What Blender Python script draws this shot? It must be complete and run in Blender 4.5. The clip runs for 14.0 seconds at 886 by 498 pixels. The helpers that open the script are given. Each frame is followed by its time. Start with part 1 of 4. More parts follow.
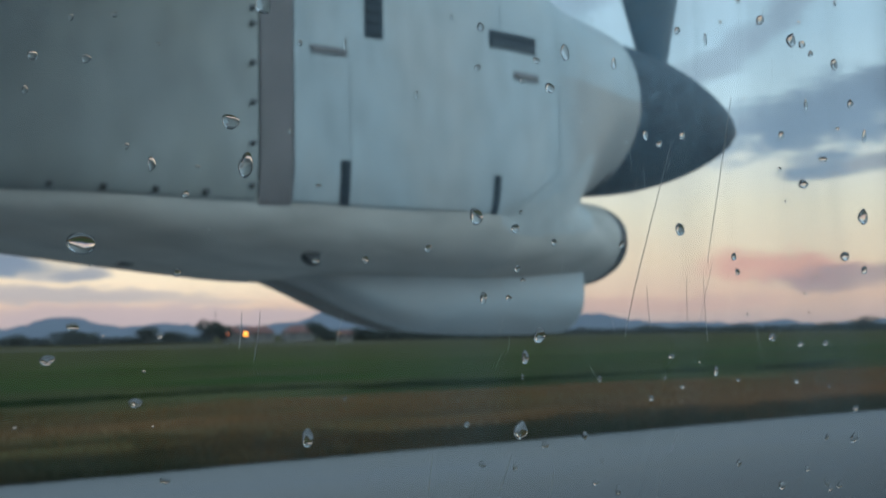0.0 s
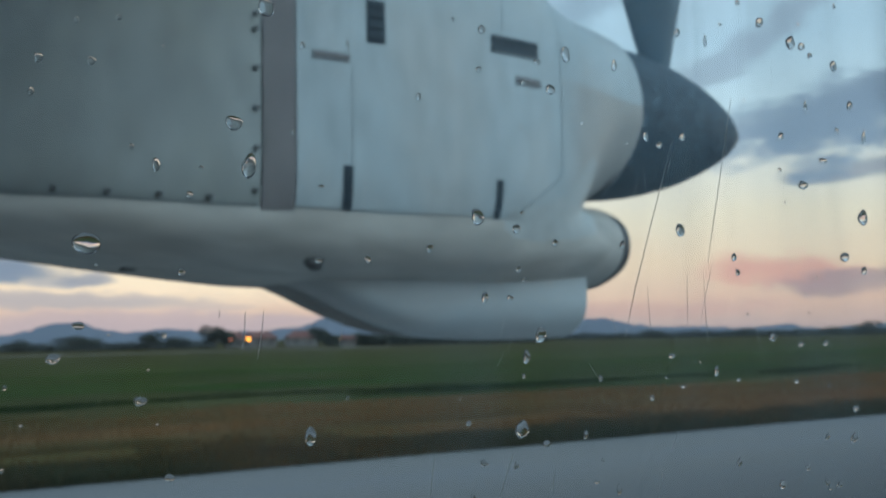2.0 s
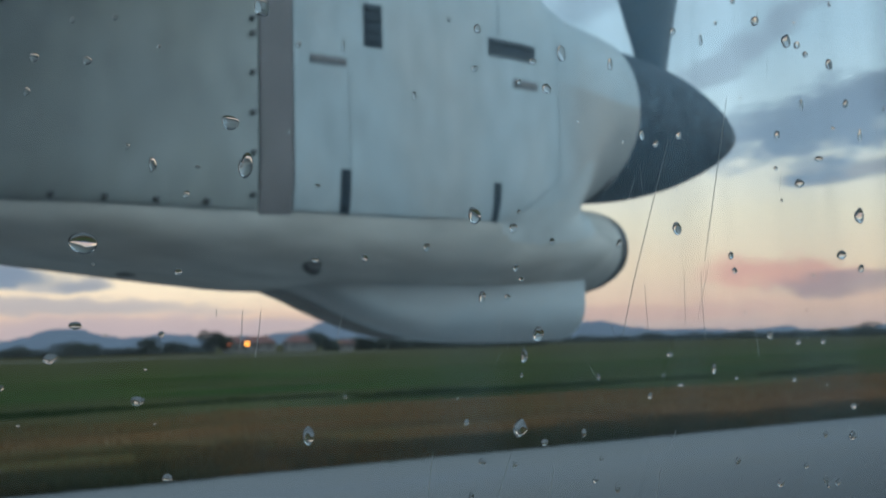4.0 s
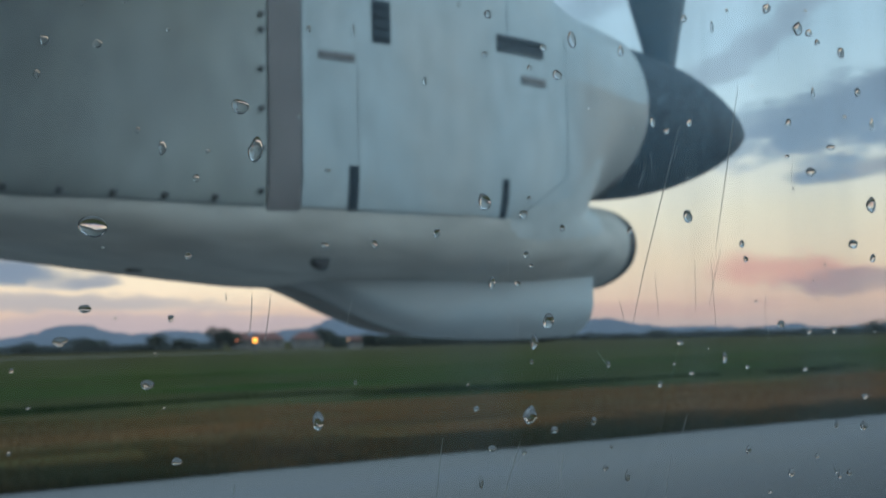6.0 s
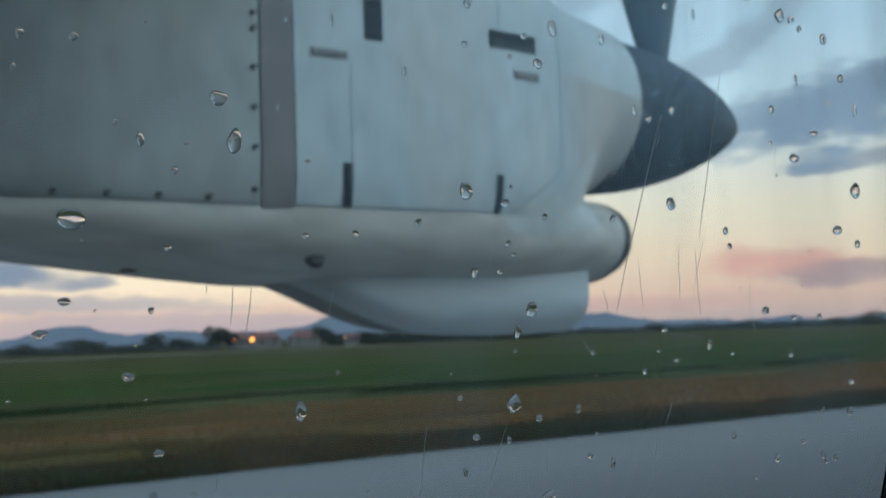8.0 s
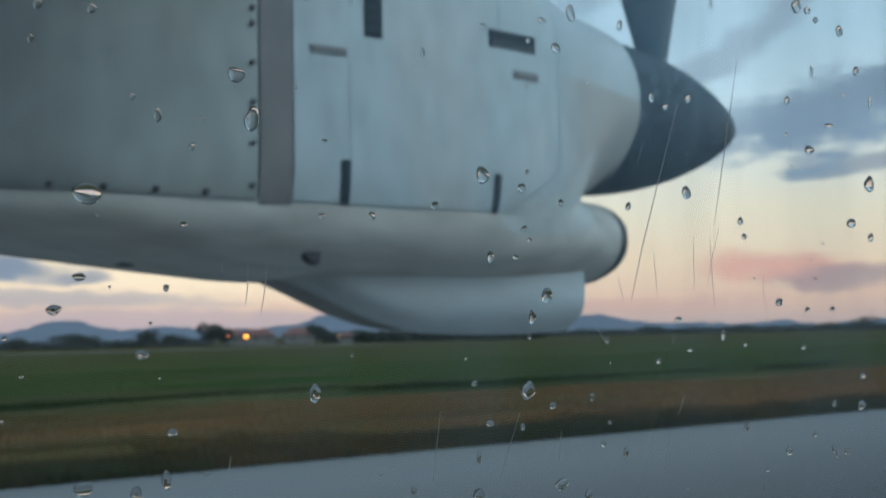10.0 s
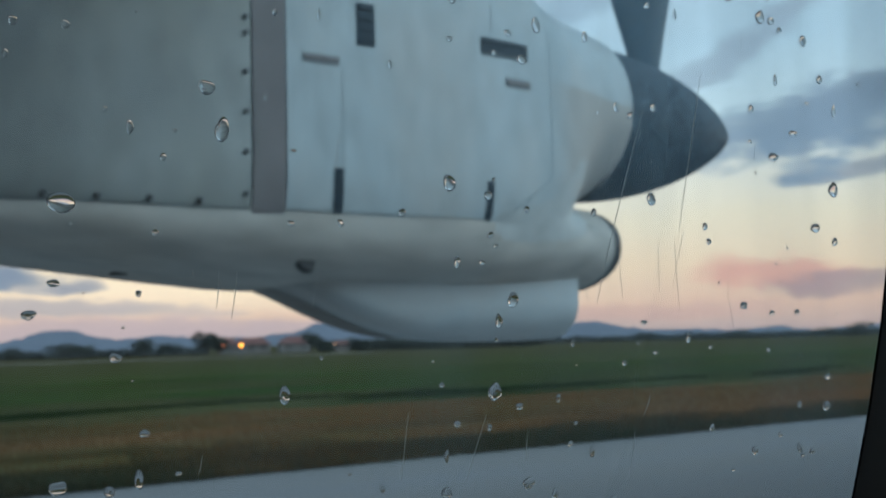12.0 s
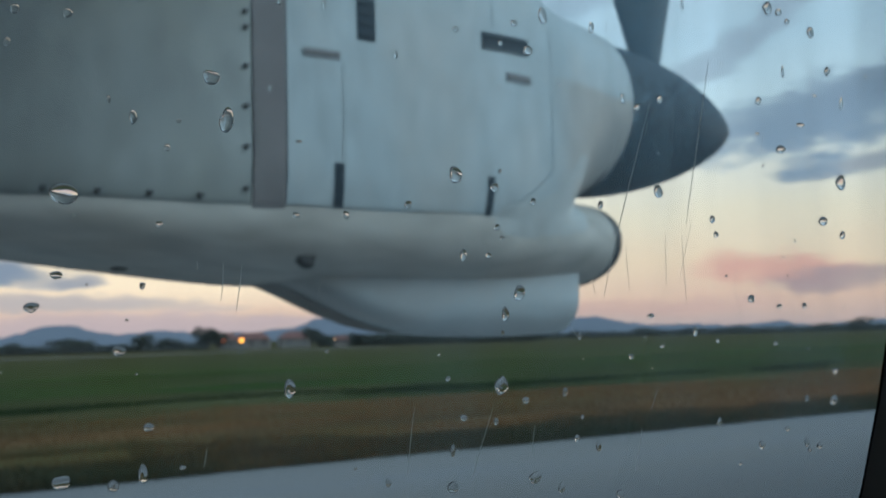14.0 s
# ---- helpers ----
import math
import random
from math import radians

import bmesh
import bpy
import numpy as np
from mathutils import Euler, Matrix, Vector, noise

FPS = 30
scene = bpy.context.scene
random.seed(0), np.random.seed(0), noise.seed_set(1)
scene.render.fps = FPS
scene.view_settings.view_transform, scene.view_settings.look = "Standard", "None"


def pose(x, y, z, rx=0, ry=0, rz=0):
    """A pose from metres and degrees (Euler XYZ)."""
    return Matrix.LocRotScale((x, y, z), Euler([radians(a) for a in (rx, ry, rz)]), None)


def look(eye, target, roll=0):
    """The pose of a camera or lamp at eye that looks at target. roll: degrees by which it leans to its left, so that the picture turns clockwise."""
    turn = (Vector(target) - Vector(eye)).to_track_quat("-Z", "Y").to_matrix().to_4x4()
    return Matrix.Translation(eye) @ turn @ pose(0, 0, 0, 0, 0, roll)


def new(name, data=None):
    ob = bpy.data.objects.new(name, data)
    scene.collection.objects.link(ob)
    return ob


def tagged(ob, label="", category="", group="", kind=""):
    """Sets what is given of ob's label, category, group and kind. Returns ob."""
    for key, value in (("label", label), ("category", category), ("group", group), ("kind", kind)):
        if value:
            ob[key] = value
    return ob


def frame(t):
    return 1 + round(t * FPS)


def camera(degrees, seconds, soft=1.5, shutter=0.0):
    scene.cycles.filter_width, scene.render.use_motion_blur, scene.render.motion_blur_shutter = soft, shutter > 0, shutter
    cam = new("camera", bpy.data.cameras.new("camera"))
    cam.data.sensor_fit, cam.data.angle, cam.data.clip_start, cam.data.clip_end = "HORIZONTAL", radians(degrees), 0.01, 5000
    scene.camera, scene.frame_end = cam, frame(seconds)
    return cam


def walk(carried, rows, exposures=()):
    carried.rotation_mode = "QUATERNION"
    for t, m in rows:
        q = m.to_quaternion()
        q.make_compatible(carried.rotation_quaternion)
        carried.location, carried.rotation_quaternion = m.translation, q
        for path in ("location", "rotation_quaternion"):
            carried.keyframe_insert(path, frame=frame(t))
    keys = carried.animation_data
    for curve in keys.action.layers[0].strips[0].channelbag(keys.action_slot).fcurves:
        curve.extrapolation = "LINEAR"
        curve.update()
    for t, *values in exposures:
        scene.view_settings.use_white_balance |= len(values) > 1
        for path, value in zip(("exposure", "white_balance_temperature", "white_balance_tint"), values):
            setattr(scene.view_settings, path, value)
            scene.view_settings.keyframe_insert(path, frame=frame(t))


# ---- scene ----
cam = camera(45.0, 14.0, soft=1.8)
# the lens is focused on the rain on the pane; all beyond is a little soft
cam.data.dof.use_dof, cam.data.dof.focus_distance, cam.data.dof.aperture_fstop = True, 0.175, 50.0
PATH = [
    (0.0, -0.0008, -0.0007, 2.4035, 94.383, 0.983, -32.800),
    (0.5, 0.0010, -0.0014, 2.4026, 94.000, 1.353, -32.907),
    (1.0, 0.0001, -0.0016, 2.4017, 94.315, 1.394, -32.609),
    (1.5, -0.0007, -0.0024, 2.4027, 94.547, 1.331, -32.710),
    (2.0, -0.0014, -0.0019, 2.4026, 94.658, 1.075, -32.648),
    (2.5, -0.0015, -0.0016, 2.4029, 94.584, 1.224, -32.851),
    (3.0, -0.0008, -0.0041, 2.4026, 94.342, 1.478, -32.731),
    (3.2, -0.0013, -0.0030, 2.4024, 94.507, 1.386, -32.857),
    (5.3, -0.0007, -0.0010, 2.4003, 94.968, 1.464, -32.401),
    (5.5, -0.0000, 0.0002, 2.4000, 94.269, 1.586, -32.636),
    (6.0, -0.0012, -0.0012, 2.4001, 94.699, 1.266, -32.312),
    (6.5, 0.0000, 0.0000, 2.4000, 94.741, 1.455, -32.180),
    (7.0, -0.0002, -0.0012, 2.3997, 94.637, 1.547, -32.446),
    (7.5, -0.0009, 0.0003, 2.3998, 94.393, 1.678, -32.548),
    (8.0, 0.0007, -0.0024, 2.3989, 94.506, 2.023, -32.474),
    (8.2, 0.0003, -0.0028, 2.4003, 94.225, 1.953, -32.461),
    (10.3, -0.0011, 0.0013, 2.3961, 94.532, 1.074, -32.683),
    (10.5, -0.0004, -0.0012, 2.3960, 94.775, 1.089, -31.964),
    (11.0, 0.0003, -0.0024, 2.3970, 94.819, 1.520, -33.333),
    (11.5, -0.0016, 0.0014, 2.3945, 95.316, 0.881, -32.210),
    (12.0, -0.0001, -0.0058, 2.3957, 94.884, 1.557, -33.014),
    (12.5, -0.0010, -0.0003, 2.3954, 95.137, 1.320, -33.342),
    (13.0, -0.0012, -0.0014, 2.3961, 94.998, 1.186, -32.651),
    (13.5, -0.0016, -0.0013, 2.3968, 94.996, 1.199, -33.140),
    (14.0, 0.0000, -0.0038, 2.3954, 94.626, 1.532, -33.008),
]
walk(cam, [(t, pose(x, y, z, rx, ry, rz)) for t, x, y, z, rx, ry, rz in PATH], exposures=[(0.0, 0.08, 6100, 6), (14.0, 0.08, 6100, 6)])

# ---- sky: dusk, broken cloud, last light low ahead ----
SUN_AZ, SUN_EL = 140.0, 33.0
world = bpy.data.worlds.new("dusk_sky")
scene.world = world
world.use_nodes = True
WT = world.node_tree
WT.nodes.clear()


def wnode(kind, **inputs):
    n = WT.nodes.new(kind)
    for k, v in inputs.items():
        if isinstance(v, bpy.types.NodeSocket):
            WT.links.new(v, n.inputs[int(k[1:])])
        else:
            n.inputs[int(k[1:])].default_value = v
    return n


def wmath(op, a, b=0.0, c=0.0, clamp=False):
    n = wnode("ShaderNodeMath", _0=a, _1=b, _2=c)
    n.operation, n.use_clamp = op, clamp
    return n.outputs[0]


def wmix(fac, a, b):
    n = WT.nodes.new("ShaderNodeMix")
    n.data_type = "RGBA"
    for i, v in ((0, fac), (6, a), (7, b)):
        if isinstance(v, bpy.types.NodeSocket):
            WT.links.new(v, n.inputs[i])
        else:
            n.inputs[i].default_value = v if i == 0 else (*v, 1)
    return n.outputs[2]


coords = wnode("ShaderNodeTexCoord")
split = wnode("ShaderNodeSeparateXYZ", _0=coords.outputs["Generated"])
azim = wmath("DEGREES", wmath("ARCTAN2", split.outputs[0], split.outputs[1]))
elev = wmath("DEGREES", wmath("ARCSINE", split.outputs[2]))
plane = wnode("ShaderNodeCombineXYZ", _0=wmath("MULTIPLY", azim, 0.16), _1=wmath("MULTIPLY", elev, 0.42))
puff = wnode("ShaderNodeTexNoise", _0=plane.outputs[0])
puff.inputs["Scale"].default_value, puff.inputs["Detail"].default_value, puff.inputs["Roughness"].default_value = 1.0, 7.0, 0.58
wisp = wnode("ShaderNodeTexNoise", _0=plane.outputs[0])
wisp.inputs["Scale"].default_value, wisp.inputs["Detail"].default_value = 2.3, 6.0
wob = wmath("SUBTRACT", puff.outputs[0], 0.5)
wob2 = wmath("SUBTRACT", wisp.outputs[0], 0.5)
curl = wnode("ShaderNodeTexNoise", _0=plane.outputs[0])
curl.inputs["Scale"].default_value, curl.inputs["Detail"].default_value, curl.inputs["Distortion"].default_value = 5.5, 5.0, 0.6
wob3 = wmath("SUBTRACT", curl.outputs[0], 0.5)


def ramp(value, low, high, stops):
    r = wnode("ShaderNodeValToRGB", _0=wmath("DIVIDE", wmath("SUBTRACT", value, low), high - low))
    el = r.color_ramp.elements
    while len(el) < len(stops):
        el.new(0.5)
    for e, (p, c) in zip(el, stops):
        e.position, e.color = (p - low) / (high - low), (*c, 1)
    return r.outputs[0]


# clear sky behind the clouds, by height
glow = ramp(wmath("ADD", elev, wmath("MULTIPLY", wob, 1.6)), -2.0, 90.0, [
    (-2.0, (0.46, 0.40, 0.40)), (0.3, (0.60, 0.47, 0.45)), (1.6, (0.86, 0.60, 0.47)), (3.4, (0.98, 0.78, 0.56)),
    (6.0, (0.98, 0.90, 0.69)), (8.5, (0.92, 0.95, 0.85)), (11.0, (0.70, 0.905, 0.98)), (15.0, (0.57, 0.805, 0.95)), (30.0, (0.50, 0.70, 0.85)), (90.0, (0.60, 0.83, 1.0))])
near = wmath("DIVIDE", wmath("SUBTRACT", azim, 20.0), 16.0)
near = wmath("POWER", 2.718, wmath("MULTIPLY", wmath("MULTIPLY", near, near), -1.0))
low_sky = wmath("MULTIPLY", wmath("DIVIDE", wmath("SUBTRACT", 12.0, elev), 10.0, clamp=True), wmath("DIVIDE", wmath("SUBTRACT", wmath("ADD", elev, wmath("MULTIPLY", wob, 2.0)), 1.2), 1.8, clamp=True))
glow = wmix(wmath("MULTIPLY", wmath("MULTIPLY", near, low_sky), 0.78), glow, (1.30, 1.05, 0.74))
air = WT.nodes.new("ShaderNodeTexSky")
air.sky_type, air.sun_disc = "NISHITA", False
air.sun_elevation, air.sun_rotation = radians(SUN_EL), radians(SUN_AZ)
airlit = WT.nodes.new("ShaderNodeMix")
airlit.data_type, airlit.blend_type = "RGBA", "MULTIPLY"
airlit.inputs[0].default_value = 1.0
WT.links.new(air.outputs[0], airlit.inputs[6])
airlit.inputs[7].default_value = (0.1, 0.1, 0.1, 1)
sky = wmix(0.06, glow, airlit.outputs[2])

GREY, SLATE, ROSE, LILAC = (0.285, 0.40, 0.52), (0.24, 0.335, 0.44), (0.78, 0.42, 0.36), (0.50, 0.46, 0.48)
# general cloud cover high overhead
cover = wmath("MULTIPLY", wmath("MULTIPLY_ADD", wob, 4.0, 0.35, clamp=True), wmath("DIVIDE", wmath("SUBTRACT", elev, 14.0), 12.0, clamp=True))
sky = wmix(cover, sky, (0.40, 0.50, 0.58))
# single cloud banks: azimuth, height, half length, half depth, rise, weight, colour (degrees)
BANKS = [
    (13.0, 2.1, 7.5, 0.5, 0.0, 0.8, LILAC), (18.0, 0.9, 12.0, 0.7, 0.0, 0.65, (0.56, 0.46, 0.50)), (9.0, 3.9, 4.6, 1.0, -0.06, 1.0, (0.27, 0.33, 0.42)), (12.6, 3.0, 1.8, 0.22, 0.0, 0.6, (0.46, 0.46, 0.50)), (20.5, 1.75, 2.6, 0.22, 0.0, 0.5, (0.55, 0.48, 0.50)), (14.2, 3.2, 1.5, 0.35, 0.0, 0.9, (0.36, 0.38, 0.44)),
    (50.5, 3.0, 4.2, 1.0, 0.0, 0.8, ROSE), (53.0, 2.35, 3.6, 0.75, 0.05, 0.75, (0.40, 0.33, 0.36)), (42.0, 1.2, 9.0, 0.5, 0.0, 0.5, (0.66, 0.44, 0.40)),
]
HIGH_BANKS = [
    (54.0, 8.05, 3.6, 0.5, 0.06, 0.9, (0.37, 0.43, 0.49)), (53.5, 10.7, 7.5, 1.9, 0.16, 1.0, GREY), (49.0, 14.4, 5.0, 1.0, 0.5, 0.7, (0.36, 0.47, 0.58)),
    (60.0, 13.0, 6.0, 1.5, 0.2, 0.9, SLATE), (41.0, 17.5, 4.0, 1.4, 0.4, 0.5, GREY), (34.0, 6.2, 5.0, 0.5, 0.05, 0.4, (0.45, 0.48, 0.52)),
]
for az, el, length, depth, rise, weight, tone in BANKS + HIGH_BANKS:
    du = wmath("SUBTRACT", azim, az)
    dv = wmath("SUBTRACT", wmath("SUBTRACT", elev, el), wmath("MULTIPLY", du, rise))
    du = wmath("ADD", wmath("DIVIDE", du, length), wmath("MULTIPLY", wob2, 0.9))
    dv = wmath("ADD", wmath("DIVIDE", dv, depth), wmath("ADD", wmath("MULTIPLY", wob, 2.6), wmath("MULTIPLY_ADD", wob2, 2.0, wmath("MULTIPLY", wob3, 0.8))))
    far = wmath("ADD", wmath("MULTIPLY", du, du), wmath("MULTIPLY", dv, dv))
    soft = wnode("ShaderNodeMapRange", _0=far, _1=1.5, _2=0.1, _3=0.0, _4=weight)
    soft.interpolation_type = "SMOOTHSTEP"
    sky = wmix(soft.outputs[0], sky, tone)
ground_tone = wmath("LESS_THAN", elev, -0.2)
sky = wmix(ground_tone, sky, (0.07, 0.08, 0.06))
backdrop = wnode("ShaderNodeBackground", _0=sky)
backdrop.inputs[1].default_value = 0.94
WT.links.new(backdrop.outputs[0], wnode("ShaderNodeOutputWorld").inputs[0])

sun = new("sun", bpy.data.lights.new("sun", "SUN"))
sun.data.energy, sun.data.angle, sun.data.color = 0.82, radians(50), (0.78, 0.95, 1.0)
sun_way = Vector((math.sin(radians(SUN_AZ)) * math.cos(radians(SUN_EL)), math.cos(radians(SUN_AZ)) * math.cos(radians(SUN_EL)), math.sin(radians(SUN_EL))))
sun.matrix_world = look(sun_way * 300, (0, 0, 0))


# ---- materials ----
def mat(name, base, rough=0.5, metal=0.0, vary=0.15, grain=30.0, stain=2.0, bump=0.0, stretch=(1, 1, 1), tint=None, tint_amount=0.0, rand=0.0, island=False, spec=0.5, fade_tone=None):
    m = bpy.data.materials.new(name)
    m.use_nodes = True
    t = m.node_tree
    b = t.nodes["Principled BSDF"]
    b.inputs["Roughness"].default_value, b.inputs["Metallic"].default_value = rough, metal
    b.inputs["Specular IOR Level"].default_value = spec
    co = t.nodes.new("ShaderNodeTexCoord")
    mp = t.nodes.new("ShaderNodeMapping")
    mp.inputs["Scale"].default_value = stretch
    t.links.new(co.outputs["Object"], mp.inputs[0])
    fine, wide = t.nodes.new("ShaderNodeTexNoise"), t.nodes.new("ShaderNodeTexNoise")
    for n, s in ((fine, grain), (wide, stain)):
        n.inputs["Scale"].default_value, n.inputs["Detail"].default_value = s, 6.0
        t.links.new(mp.outputs[0], n.inputs[0])
    add = t.nodes.new("ShaderNodeMath")
    add.operation = "ADD"
    t.links.new(fine.outputs[0], add.inputs[0])
    t.links.new(wide.outputs[0], add.inputs[1])
    val = t.nodes.new("ShaderNodeMapRange")
    val.inputs[1].default_value, val.inputs[2].default_value = 0.65, 1.35
    val.inputs[3].default_value, val.inputs[4].default_value = 1 - vary, 1 + vary
    t.links.new(add.outputs[0], val.inputs[0])
    value = val.outputs[0]
    if rand:
        src = t.nodes.new("ShaderNodeNewGeometry").outputs["Random Per Island"] if island else t.nodes.new("ShaderNodeObjectInfo").outputs["Random"]
        rr = t.nodes.new("ShaderNodeMapRange")
        rr.inputs[3].default_value, rr.inputs[4].default_value = 1 - rand, 1 + rand
        t.links.new(src, rr.inputs[0])
        mu = t.nodes.new("ShaderNodeMath")
        mu.operation = "MULTIPLY"
        t.links.new(value, mu.inputs[0])
        t.links.new(rr.outputs[0], mu.inputs[1])
        value = mu.outputs[0]
    hue = t.nodes.new("ShaderNodeMix")
    hue.data_type = "RGBA"
    hue.inputs[6].default_value, hue.inputs[7].default_value = (*base, 1), (*(tint or base), 1)
    tf = t.nodes.new("ShaderNodeMapRange")
    tf.inputs[1].default_value, tf.inputs[2].default_value, tf.inputs[4].default_value = 0.42, 0.66, tint_amount
    t.links.new(wide.outputs[0], tf.inputs[0])
    t.links.new(tf.outputs[0], hue.inputs[0])
    shade = hue.outputs[2]
    if fade_tone:
        # second tone fading in, for stains and painted shade: colour, axis, from, to, amount
        tone, axis, lo, hi, amount = fade_tone
        sep, fade, patchy = t.nodes.new("ShaderNodeSeparateXYZ"), t.nodes.new("ShaderNodeMapRange"), t.nodes.new("ShaderNodeTexNoise")
        patchy.inputs["Scale"].default_value, patchy.inputs["Detail"].default_value = 5.0, 5.0
        t.links.new(co.outputs["Object"], sep.inputs[0])
        t.links.new(co.outputs["Object"], patchy.inputs[0])
        spread = t.nodes.new("ShaderNodeMath")
        spread.operation = "MULTIPLY_ADD"
        spread.inputs[1].default_value = 0.55 * abs(hi - lo)
        t.links.new(patchy.outputs[0], spread.inputs[0])
        t.links.new(sep.outputs[axis], spread.inputs[2])
        fade.interpolation_type = "SMOOTHSTEP"
        shift = 0.275 * abs(hi - lo)
        fade.inputs[1].default_value, fade.inputs[2].default_value, fade.inputs[4].default_value = lo + shift, hi + shift, amount
        t.links.new(spread.outputs[0], fade.inputs[0])
        toned = t.nodes.new("ShaderNodeMix")
        toned.data_type = "RGBA"
        toned.inputs[7].default_value = (*tone, 1)
        t.links.new(fade.outputs[0], toned.inputs[0])
        t.links.new(shade, toned.inputs[6])
        shade = toned.outputs[2]
    sc = t.nodes.new("ShaderNodeVectorMath")
    sc.operation = "SCALE"
    t.links.new(shade, sc.inputs[0])
    t.links.new(value, sc.inputs["Scale"])
    t.links.new(sc.outputs[0], b.inputs["Base Color"])
    if bump:
        bp = t.nodes.new("ShaderNodeBump")
        bp.inputs["Strength"].default_value, bp.inputs["Distance"].default_value = bump, 0.01
        t.links.new(fine.outputs[0], bp.inputs["Height"])
        t.links.new(bp.outputs[0], b.inputs["Normal"])
    return m


def glass(name, ior):
    m = bpy.data.materials.new(name)
    m.use_nodes = True
    b = m.node_tree.nodes["Principled BSDF"]
    b.inputs["Base Color"].default_value = (1, 1, 1, 1)
    b.inputs["Roughness"].default_value, b.inputs["IOR"].default_value, b.inputs["Transmission Weight"].default_value = 0.0, ior, 1.0
    return m


def glow_mat(name, color, strength):
    m = bpy.data.materials.new(name)
    m.use_nodes = True
    b = m.node_tree.nodes["Principled BSDF"]
    b.inputs["Base Color"].default_value = (*color, 1)
    b.inputs["Emission Color"].default_value, b.inputs["Emission Strength"].default_value = (*color, 1), strength
    return m


COWL_GREY, TAN = (0.485, 0.58, 0.622), (0.385, 0.36, 0.33)
PAINT = mat("pale_blue_grey_paint", COWL_GREY, 0.42, vary=0.18, grain=17, stain=4.2, stretch=(1, 1, 0.5), tint=(0.455, 0.48, 0.475), tint_amount=0.8)
# scoop colour turns darker towards its rear end
PAINT_SCOOP = mat("pale_scoop_paint", (0.53, 0.61, 0.65), 0.42, vary=0.14, grain=14, stain=4.0, stretch=(0.5, 1, 1), tint=(0.47, 0.48, 0.475), tint_amount=0.7, fade_tone=((0.30, 0.295, 0.28), 0, 1.58, 1.2, 0.9))
# mottling is weathering; the rearward darkening is the wing's shade put into the colour
PAINT_REAR = mat("weathered_shaded_grey_paint", (0.375, 0.415, 0.415), 0.5, vary=0.28, grain=13, stain=4.2, stretch=(1, 1, 0.55), tint=(0.285, 0.305, 0.285), tint_amount=0.85, fade_tone=((0.20, 0.22, 0.22), 0, 0.8, 0.2, 0.8))
PAINT_CHIN = mat("dusty_chin_paint", (0.475, 0.545, 0.565), 0.45, vary=0.18, grain=17, stain=4.2, tint=(0.455, 0.48, 0.475), tint_amount=0.8, fade_tone=((0.50, 0.54, 0.54), 2, 2.86, 2.68, 1.0))
JOINT = mat("painted_over_panel_joint", (0.22, 0.25, 0.26), 0.6, vary=0.2)
FAINT = mat("filled_panel_joint", (0.37, 0.435, 0.46), 0.6, vary=0.2)
LOUVRE = mat("grey_louvre_paint", (0.29, 0.315, 0.335), 0.6, vary=0.2, grain=25)
PAINT_NOSE = mat("tan_stained_cowl_paint", COWL_GREY, 0.42, vary=0.18, grain=17, stain=4.2, stretch=(1, 1, 0.5), tint=(0.455, 0.48, 0.475), tint_amount=0.8, fade_tone=(TAN, 0, 1.96, 2.14, 0.62))
PAINT_DUCT = mat("dusty_grey_duct_paint", (0.55, 0.545, 0.512), 0.6, vary=0.30, grain=15, stain=3.6, stretch=(0.4, 1, 1), tint=(0.428, 0.408, 0.37), tint_amount=1.0, spec=0.3)
STRIP = mat("brown_grey_firewall_strip", (0.215, 0.202, 0.207), 0.5, vary=0.26, grain=18, stain=3, stretch=(1, 1, 0.4), tint=(0.165, 0.150, 0.158), tint_amount=0.8)
DARK = mat("dark_opening", (0.022, 0.043, 0.064), 0.7, vary=0.25)
PORT = mat("sooty_drain_port", (0.06, 0.062, 0.066), 0.7, vary=0.3)
LIP = mat("shaded_vent_lip", (0.13, 0.165, 0.19), 0.6, vary=0.2)
SLAT = mat("dark_slat", (0.03, 0.05, 0.068), 0.7, vary=0.2)
GROOVE = mat("dark_panel_joint", (0.06, 0.07, 0.075), 0.8, vary=0.2)
RUBBER = mat("black_rubber_deicing_boot", (0.035, 0.04, 0.045), 0.45, vary=0.2, grain=40)
SPIN = mat("scuffed_black_spinner_paint", (0.008, 0.032, 0.060), 0.55, vary=0.75, grain=150, stain=72, bump=0.2, tint=(0.10, 0.155, 0.195), tint_amount=1.0, spec=0.25)
BLADE = mat("dark_composite_blade", (0.065, 0.125, 0.175), 0.45, vary=0.25, grain=20, stain=3)
STEEL = mat("dull_steel", (0.10, 0.105, 0.11), 0.5, metal=0.6, vary=0.2)
HULLP = mat("white_fuselage_paint", (0.78, 0.79, 0.80), 0.4, vary=0.05)
WINGP = mat("wing_paint", (0.45, 0.47, 0.48), 0.5, vary=0.1)
CABIN = mat("cabin_plastic", (0.35, 0.34, 0.32), 0.6, vary=0.06)
TRIM = mat("dark_window_surround", (0.05, 0.05, 0.052), 0.6, vary=0.1)
PANE, WATER = glass("acrylic_pane", 1.49), glass("rain_water", 1.33)


